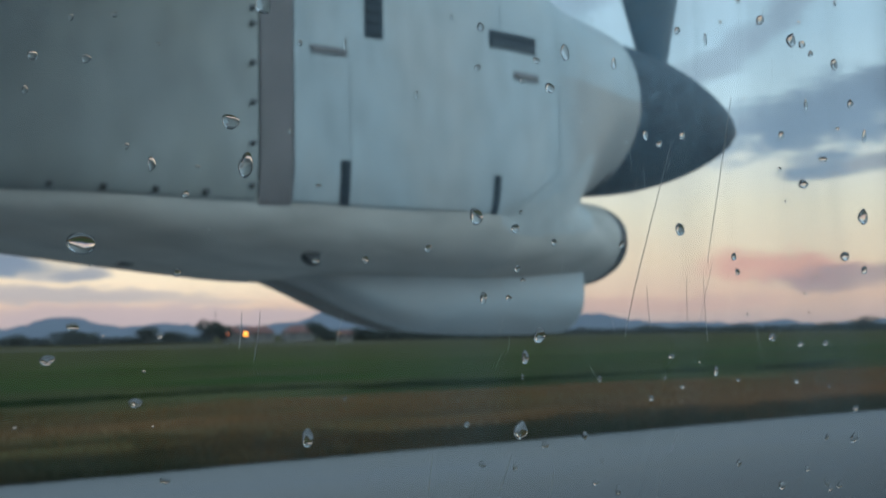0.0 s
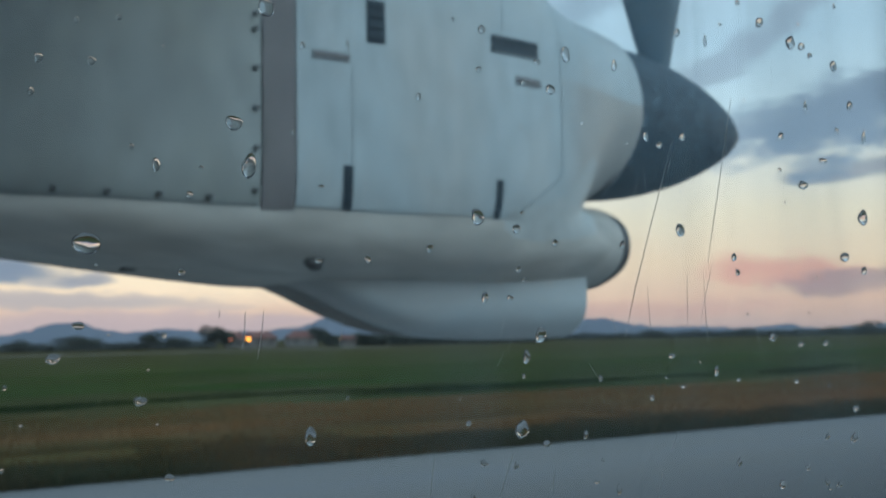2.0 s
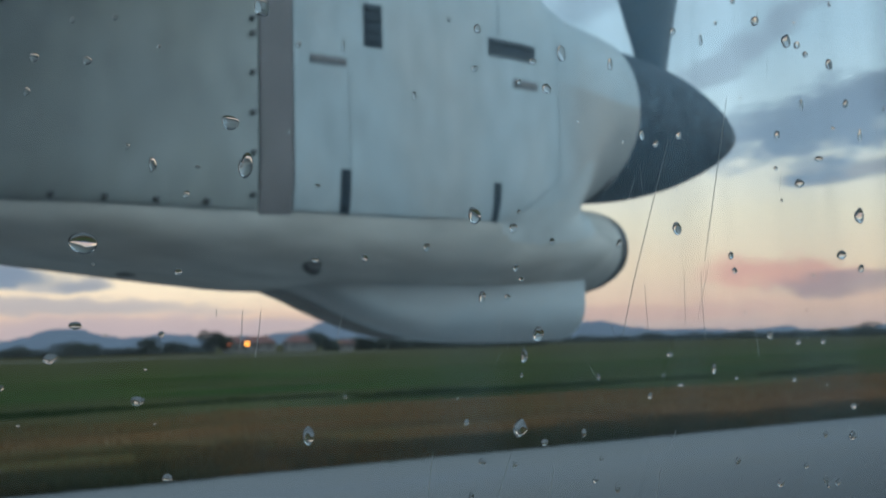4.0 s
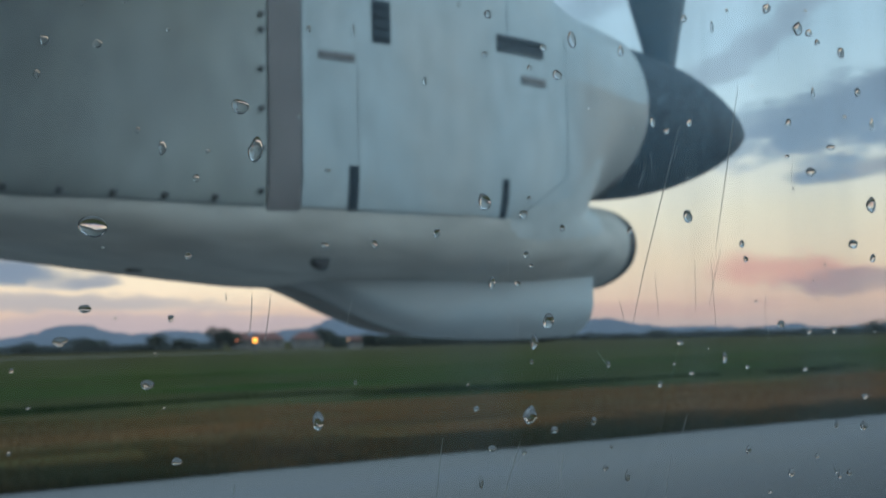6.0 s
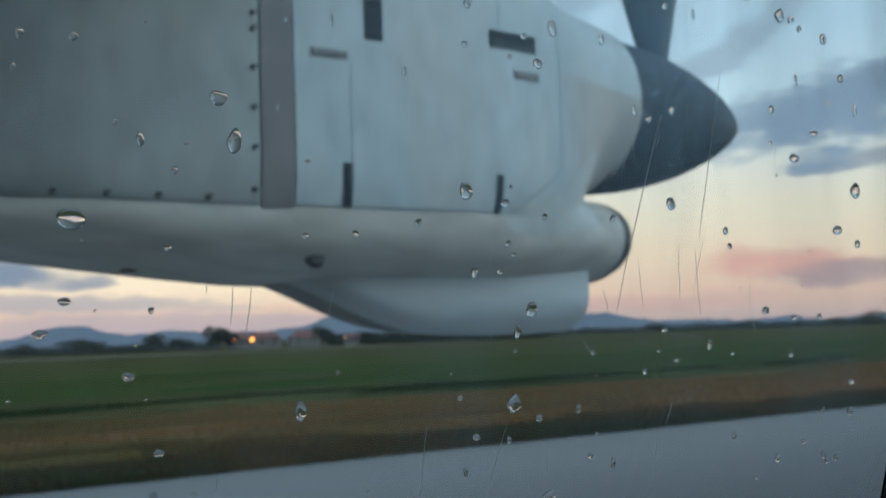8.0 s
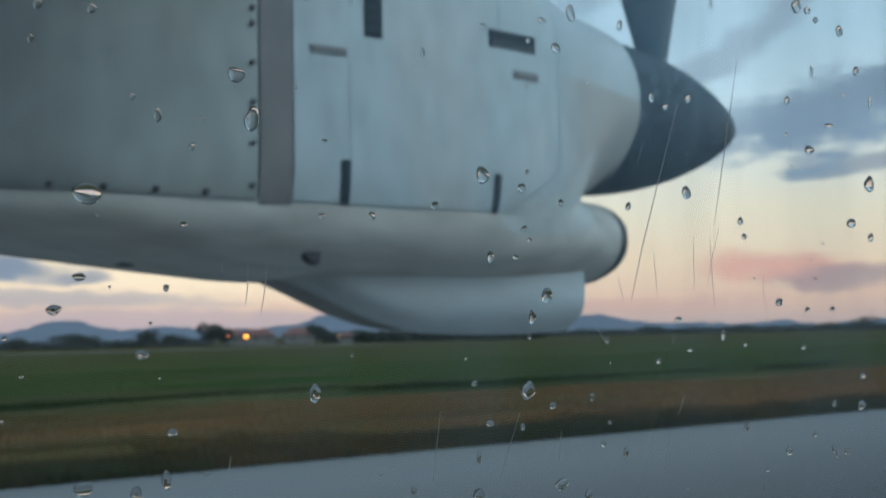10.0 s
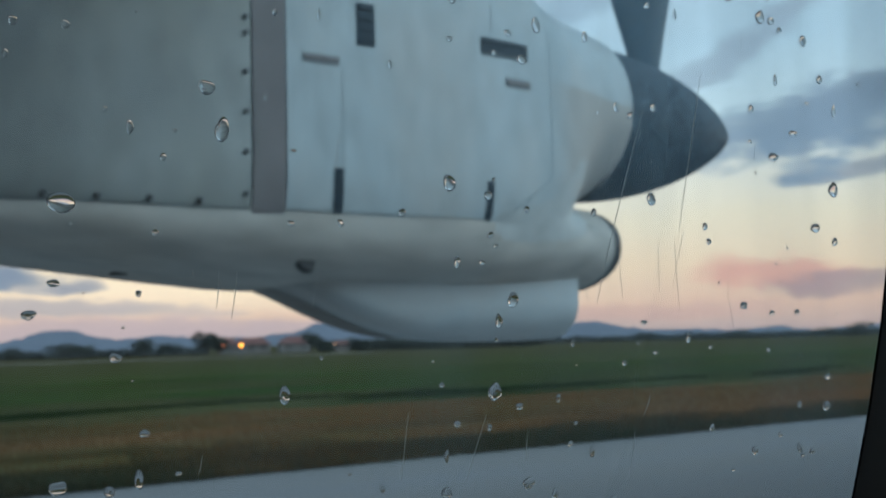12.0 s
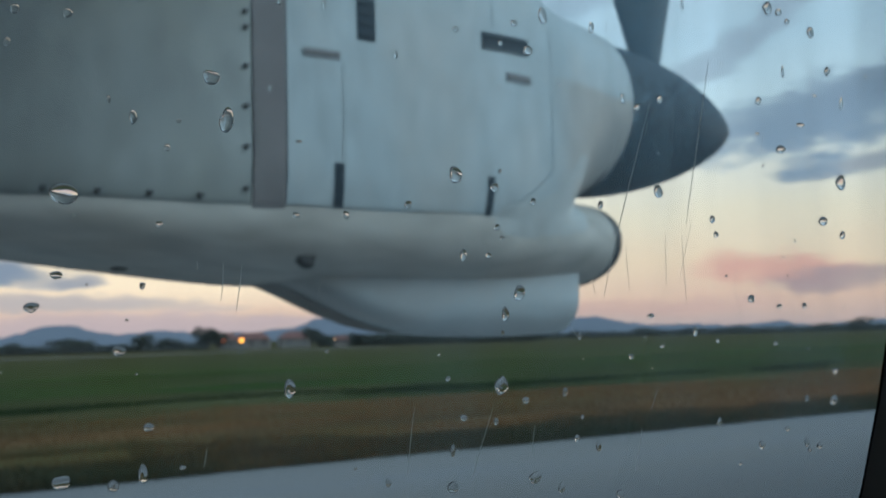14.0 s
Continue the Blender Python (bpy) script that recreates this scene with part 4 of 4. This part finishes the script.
# edge of the chin panel, sloping from the cowl ring to the last vent
bm = bmesh.new()
rows = []
for k in range(13):
    x, z = 1.995 - 0.190 * k / 12, 2.868 - 0.128 * (k / 12) ** 0.9
    y = side(COWL, x, z)
    rows.append([bm.verts.new(p) for p in ((x - 0.0008, y - 0.0045, z + 0.0012), (x + 0.0008, y - 0.0045, z - 0.0012), (x, y + 0.008, z))])
for a, b in zip(rows, rows[1:]):
    for j in range(3):
        bm.faces.new((a[j], a[(j + 1) % 3], b[(j + 1) % 3], b[j]))
part("joint", bm, FAINT, front)

# ---- propeller ----
PX, PZ = 2.432, 3.143
propeller = empty("propeller", "dark propeller with a scuffed black spinner on the engine", "propeller", at=(PX, AX, PZ))
prof = []
for k in range(29):
    t = k / 28
    u = 1 - (1 - t) ** 2
    prof.append((0.785 * u, 0.2775 * (1 - u ** 1.80) ** 0.75))
bm = rings_to_bm([[(x, max(r, 0.0008) * math.cos(a), max(r, 0.0008) * math.sin(a) + 0.0140 * x) for a in (2 * math.pi * i / 48 for i in range(48))] for x, r in prof])
part("spinner", bm, SPIN, propeller, "scuffed matt black spinner cone", smooth=70)


def blade(angle, flip=1):
    rings = []
    for k in range(25):
        t = k / 24
        r = 0.15 + t * 1.81
        chord = 0.10 + 0.20 * min(1, max(0, (t - 0.04) / 0.25)) - 0.10 * max(0, t - 0.7) / 0.3
        thick = 0.085 * (1 - t) ** 1.5 + 0.016
        tw = radians(42 + 26 * (1 - t))
        sec = []
        for i in range(20):
            a = 2 * math.pi * i / 20
            u, w = chord / 2 * math.cos(a), thick / 2 * math.sin(a) * (0.75 + 0.25 * math.cos(a))
            sec.append((u * math.sin(tw) - w * math.cos(tw), -u * math.cos(tw) - w * math.sin(tw), r))
        rings.append(sec)
    ob = part("blade", rings_to_bm(rings), BLADE, propeller, smooth=60)
    ob.location = (0.37, 0, 0)
    ob.rotation_euler = (radians(angle), 0, 0)
    return ob


for angle in (2, 62):
    blade(-angle)

# ---- wing ----
wing = empty("wing", "high pale aircraft wing above the nacelle", "wing", at=(0, 0, 0))
rings = []
for y, le, te, z in ((-2.9, 1.15, -1.55, 3.70), (AX, 1.15, -1.55, 3.70), (9.5, 0.70, -1.10, 3.88)):
    sec = []
    for i in range(40):
        a = 2 * math.pi * i / 40
        u = (1 + math.cos(a)) / 2
        th = 0.6 * (0.2969 * math.sqrt(1 - u) - 0.126 * (1 - u) - 0.3516 * (1 - u) ** 2 + 0.2843 * (1 - u) ** 3 - 0.1015 * (1 - u) ** 4) * (le - te) * 1.35
        sec.append((te + (le - te) * u, y, z + math.copysign(th, math.sin(a))))
    rings.append(sec)
part("wing_skin", rings_to_bm(rings), WINGP, wing, smooth=50)

# ---- rain on the pane ----
# x, height, half width and half height in mm
DROPS_LARGE = [
    (0.0359, 2.4160, 2.1, 1.5), (0.0594, 2.4282, 1.3, 1.8), (0.0570, 2.4344, 1.5, 1.1), (0.1002, 2.4225, 1.3, 1.5), (0.1201, 2.4527, 1.1, 1.5), (0.1129, 2.4025, 1.2, 1.5),
    (0.1097, 2.3989, 0.8, 1.3), (0.0690, 2.3881, 1.0, 1.5), (0.1084, 2.3867, 1.5, 1.6), (0.1472, 2.4220, 1.3, 1.2), (0.1835, 2.4328, 1.8, 0.9), (0.0433, 2.3945, 1.0, 0.7),
    (0.1816, 2.4631, 1.5, 1.5), (0.2030, 2.4268, 1.7, 1.8), (0.1720, 2.4012, 1.2, 0.8), (0.0317, 2.4006, 1.1, 0.7), (0.0349, 2.4049, 0.9, 0.6), (0.0503, 2.4234, 0.5, 0.6),
    (0.0454, 2.4274, 0.6, 1.0), (0.0294, 2.4407, 0.7, 0.7), (0.0364, 2.4411, 0.7, 0.6), (0.1165, 2.4459, 1.1, 0.9), (0.1082, 2.4207, 1.0, 0.8), (0.1013, 2.4089, 0.8, 1.0),
]
DROPS_SMALL = [
    (0.1323, 2.4187, 0.7, 0.8), (0.0474, 2.3838, 0.8, 0.6), (0.1964, 2.3795, 1.4, 1.0), (0.1555, 2.3950, 0.8, 1.0), (0.0981, 2.3765, 0.5, 1.1), (0.1297, 2.3748, 0.7, 1.0),
    (0.1246, 2.3766, 0.7, 0.6), (0.1135, 2.3839, 0.8, 0.7), (0.1610, 2.3771, 0.8, 0.8), (0.1954, 2.4597, 1.3, 1.2), (0.1854, 2.4497, 0.6, 1.4), (0.2047, 2.4447, 0.7, 1.6),
    (0.1559, 2.4599, 0.5, 1.2), (0.0791, 2.4148, 0.6, 0.7), (0.0906, 2.4169, 0.7, 0.8), (0.0759, 2.4484, 0.3, 1.2),
]

RAIN_LOW = [
    (0.1438, 2.3981, 0.9, 0.5), (0.1421, 2.3942, 0.4, 0.3), (0.1616, 2.3930, 0.6, 0.4), (0.1786, 2.3920, 0.7, 0.5), (0.1804, 2.3996, 0.9, 0.6), (0.1884, 2.3997, 0.9, 0.6),
    (0.1973, 2.3856, 1.1, 0.7), (0.1876, 2.3803, 0.7, 0.7), (0.1384, 2.3906, 0.6, 0.6), (0.1261, 2.3946, 0.5, 0.7),
    (0.1223, 2.3849, 0.6, 0.8), (0.1261, 2.3802, 0.5, 0.4), (0.1070, 2.3807, 0.5, 0.7), (0.1004, 2.3817, 0.8, 0.6), (0.1090, 2.3956, 0.4, 0.5),
    (0.1889, 2.3906, 0.5, 0.3), (0.1464, 2.3923, 1.0, 0.3), (0.1869, 2.3713, 0.9, 1.0), (0.1909, 2.3702, 1.1, 0.7), (0.1810, 2.3744, 0.9, 0.6), (0.1731, 2.3717, 1.0, 1.0),
]
RAIN_HIGH = [
    (0.1483, 2.4606, 0.8, 0.8), (0.1721, 2.4661, 1.2, 1.1), (0.1850, 2.4627, 1.1, 0.9), (0.1876, 2.4610, 0.9, 0.7), (0.1772, 2.4426, 0.9, 1.0), (0.1955, 2.4455, 0.8, 0.5),
    (0.1903, 2.4385, 1.7, 0.6), (0.1763, 2.4355, 0.7, 0.5), (0.2004, 2.4515, 1.0, 1.0), (0.1617, 2.4171, 0.8, 0.8), (0.1626, 2.4141, 0.8, 0.6), (0.1961, 2.4180, 1.7, 1.0),
    (0.2025, 2.4151, 1.0, 1.0), (0.1317, 2.4521, 0.7, 1.1), (0.1136, 2.4504, 0.8, 0.6), (0.1018, 2.4547, 0.8, 0.8), (0.1010, 2.4476, 0.7, 0.6), (0.1104, 2.4464, 0.6, 0.5),
    (0.1390, 2.4393, 0.7, 1.0), (0.1425, 2.4380, 0.9, 0.7), (0.1486, 2.4401, 0.8, 0.9), (0.1085, 2.4138, 0.7, 0.6), (0.1096, 2.4119, 0.6, 0.4),
]
RAIN_REAR = [
    (0.1166, 2.4186, 0.6, 0.7), (0.1095, 2.4235, 0.5, 0.4), (0.0711, 2.4258, 0.6, 0.3), (0.0682, 2.4475, 0.5, 0.5), (0.0463, 2.4444, 0.4, 0.3),
    (0.0419, 2.4296, 0.4, 0.5), (0.0520, 2.4274, 0.5, 0.3), (0.0491, 2.4123, 0.6, 0.5), (0.0466, 2.4035, 0.5, 0.5), (0.0257, 2.3970, 0.3, 0.4), (0.0278, 2.3921, 0.3, 0.2),
    (0.0444, 2.3987, 0.3, 0.2), (0.0457, 2.3912, 0.2, 0.2), (0.0753, 2.3935, 0.4, 0.3), (0.0255, 2.3865, 0.3, 0.3), (0.0975, 2.3883, 0.6, 0.5), (0.0889, 2.4417, 0.5, 0.7),
]
RAIN_SILL = [
    (0.0356, 2.3773, 1.3, 1.0), (0.0466, 2.3775, 0.7, 1.4), (0.0425, 2.3762, 0.9, 0.8), (0.0523, 2.3778, 0.5, 0.3), (0.1150, 2.3706, 1.4, 1.2), (0.0979, 2.3706, 1.2, 1.0),
    (0.1344, 2.3657, 1.1, 0.9), (0.1208, 2.3683, 0.8, 1.0), (0.0857, 2.3725, 0.6, 0.7), (0.0472, 2.3837, 0.6, 0.5), (0.0799, 2.3753, 0.4, 0.3), (0.1665, 2.3685, 0.7, 0.4),
    (0.1725, 2.3708, 0.7, 0.4), (0.1878, 2.3698, 0.7, 0.7), (0.1912, 2.3690, 0.7, 0.6),
]

RAIN_MORE = [
    (0.0622, 2.4524, 1.5, 1.3), (0.0343, 2.4465, 0.4, 0.5), (0.0285, 2.4360, 0.5, 0.6), (0.0401, 2.4477, 0.5, 0.4), (0.0664, 2.4337, 0.3, 0.5), (0.0374, 2.4148, 0.4, 0.2), (0.0372, 2.4131, 0.3, 0.2),
    (0.0705, 2.4144, 0.7, 0.5), (0.0960, 2.4555, 0.4, 0.5), (0.1098, 2.4383, 0.3, 0.4), (0.1234, 2.4404, 0.3, 0.3), (0.1603, 2.4639, 0.5, 0.4), (0.1657, 2.4692, 0.7, 0.6), (0.1843, 2.4673, 0.6, 0.4),
    (0.1965, 2.4732, 0.6, 0.6), (0.2140, 2.4517, 0.5, 0.6), (0.1776, 2.4289, 0.4, 0.4), (0.1864, 2.4134, 0.4, 0.4), (0.1825, 2.4099, 0.4, 0.3), (0.1649, 2.4058, 0.3, 0.4), (0.1065, 2.4089, 0.7, 0.5),
]


def drop_mesh(hw, hh, seed):
    rg = np.random.default_rng(seed)
    ph, amp = rg.uniform(0, 6.28, 3), rg.uniform(0.0, 1.0, 3) * (0.13, 0.07, 0.06)
    seg, rows = 20, 7
    high = min(hw, hh) * rg.uniform(0.46, 0.68)
    sag, lump, turns = rg.uniform(0.22, 0.5), rg.uniform(0.1, 0.3) * (0.4 if hw > 0.0015 else 1.0), int(rg.integers(2, 4))
    bm = bmesh.new()
    base = []
    for i in range(seg):
        a = 2 * math.pi * i / seg
        k = 1 + sum(amp[j] * math.cos((j + 2) * a + ph[j]) for j in range(3))
        base.append((hw * k * math.cos(a), hh * k * math.sin(a)))
    loops = []
    for r in range(rows):
        b = math.pi / 2 * r / rows
        loops.append([bm.verts.new((x * math.cos(b), high * math.sin(b) * (1 + lump * math.cos(b) * math.cos(2 * math.pi * turns * i / seg + ph[0])), z * math.cos(b) - sag * hh * math.sin(b))) for i, (x, z) in enumerate(base)])
    top = bm.verts.new((0, high, -sag * hh))
    for u, v in zip(loops, loops[1:]):
        for i in range(seg):
            bm.faces.new((u[i], u[(i + 1) % seg], v[(i + 1) % seg], v[i]))
    for i in range(seg):
        bm.faces.new((loops[-1][i], loops[-1][(i + 1) % seg], top))
    bm.faces.new(loops[0])
    return bm


def raindrop(x, z, hw, hh, seed):
    ob = part("raindrop", drop_mesh(hw / 1000, hh / 1000, seed), WATER, None, smooth=60)
    ob.location = (x, 0.14512, z)
    ob.visible_shadow = False
    return tagged(ob, "clear bead of rain clinging to the window pane", "raindrop", "raindrops on the pane")


RAIN = []
for bead in DROPS_LARGE + DROPS_SMALL + RAIN_LOW + RAIN_HIGH + RAIN_REAR + RAIN_SILL + RAIN_MORE:
    if all(math.hypot(bead[0] - b[0], bead[1] - b[1]) > (max(bead[2:]) + max(b[2:])) * 0.0009 for b in RAIN):
        RAIN.append(bead)
for i, (x, z, hw, hh) in enumerate(RAIN):
    raindrop(x * 0.9968, z, hw * 0.9, hh * 0.95, 400 + i)
# fine beads between them
rg = np.random.default_rng(11)
placed = [(x, z) for x, z, _, _ in RAIN]
while len(placed) < 195:
    x, z = rg.uniform(0.012, 0.235), rg.uniform(2.345, 2.485)
    if rg.random() > 0.3 + 0.7 * (x / 0.235) or min((x - a) ** 2 + (z - b) ** 2 for a, b in placed) < 0.0035 ** 2:
        continue
    placed.append((x, z))
    r = 0.10 + 0.16 * rg.random() ** 2
    raindrop(x, z, r * (0.8 + x * 3.2), r * rg.uniform(0.8, 1.5), 100 + len(placed))

# each a line of points on the pane (x, height)
SCRATCHES = [
    [(0.1453, 2.4390), (0.1390, 2.4227), (0.1349, 2.4115), (0.1318, 2.4017)], [(0.1619, 2.4489), (0.1571, 2.4292), (0.1537, 2.4158)], [(0.1523, 2.4136), (0.1529, 2.4005)],
    [(0.1376, 2.4112), (0.1381, 2.4027)], [(0.1287, 2.4059), (0.1297, 2.4020)], [(0.0585, 2.4068), (0.0580, 2.4013)], [(0.0613, 2.4067), (0.0604, 2.3998)],
    [(0.1049, 2.4058), (0.1040, 2.4022)], [(0.1060, 2.3830), (0.1015, 2.3719)], [(0.1148, 2.3795), (0.1140, 2.3746)], [(0.0906, 2.3841), (0.0888, 2.3733)],
    [(0.0557, 2.3800), (0.0551, 2.3775)], [(0.1423, 2.3806), (0.1443, 2.3843)], [(0.1399, 2.3777), (0.1381, 2.3698)], [(0.1230, 2.3972), (0.1256, 2.3940)],
    [(0.1550, 2.4158), (0.1511, 2.4048)], [(0.1480, 2.4135), (0.1476, 2.4038)], [(0.0545, 2.4070), (0.0544, 2.4058)], [(0.1446, 2.4354), (0.1437, 2.4326)], [(0.1362, 2.4311), (0.1344, 2.4268)],
]
rg = np.random.default_rng(31)
fine_marks = []
for _ in range(34):
    x, z, length, lean = rg.uniform(0.07, 0.225), rg.uniform(2.36, 2.47), rg.uniform(0.0012, 0.0065), rg.normal(-0.08, 0.14)
    fine_marks.append([(x, z), (x + length * lean, z - length)])
for i, line in enumerate(SCRATCHES + fine_marks):
    bm = bmesh.new()
    w = 0.00009 if i < 2 else 0.000045 if i < len(SCRATCHES) else 0.000025
    n = 6 * (len(line) - 1)
    rows = []
    for k in range(n + 1):
        t, u = k / n, k / n * (len(line) - 1)
        (x0, z0), (x1, z1) = line[min(int(u), len(line) - 2)], line[min(int(u), len(line) - 2) + 1]
        f = u - min(int(u), len(line) - 2)
        x, z = x0 + (x1 - x0) * f + 0.00007 * math.sin(t * 5 + i), z0 + (z1 - z0) * f
        ww = w * math.sin(math.pi * min(max(t, 0.06), 0.94)) ** 0.5 + 0.00002
        rows.append([bm.verts.new(p) for p in ((x - ww, 0.14506, z), (x, 0.14506 + ww * 0.6, z), (x + ww, 0.14506, z))])
    for a, b in zip(rows, rows[1:]):
        for j in range(2):
            bm.faces.new((a[j], a[j + 1], b[j + 1], b[j]))
    in_window(part("scratch", bm, SCRATCH, window))
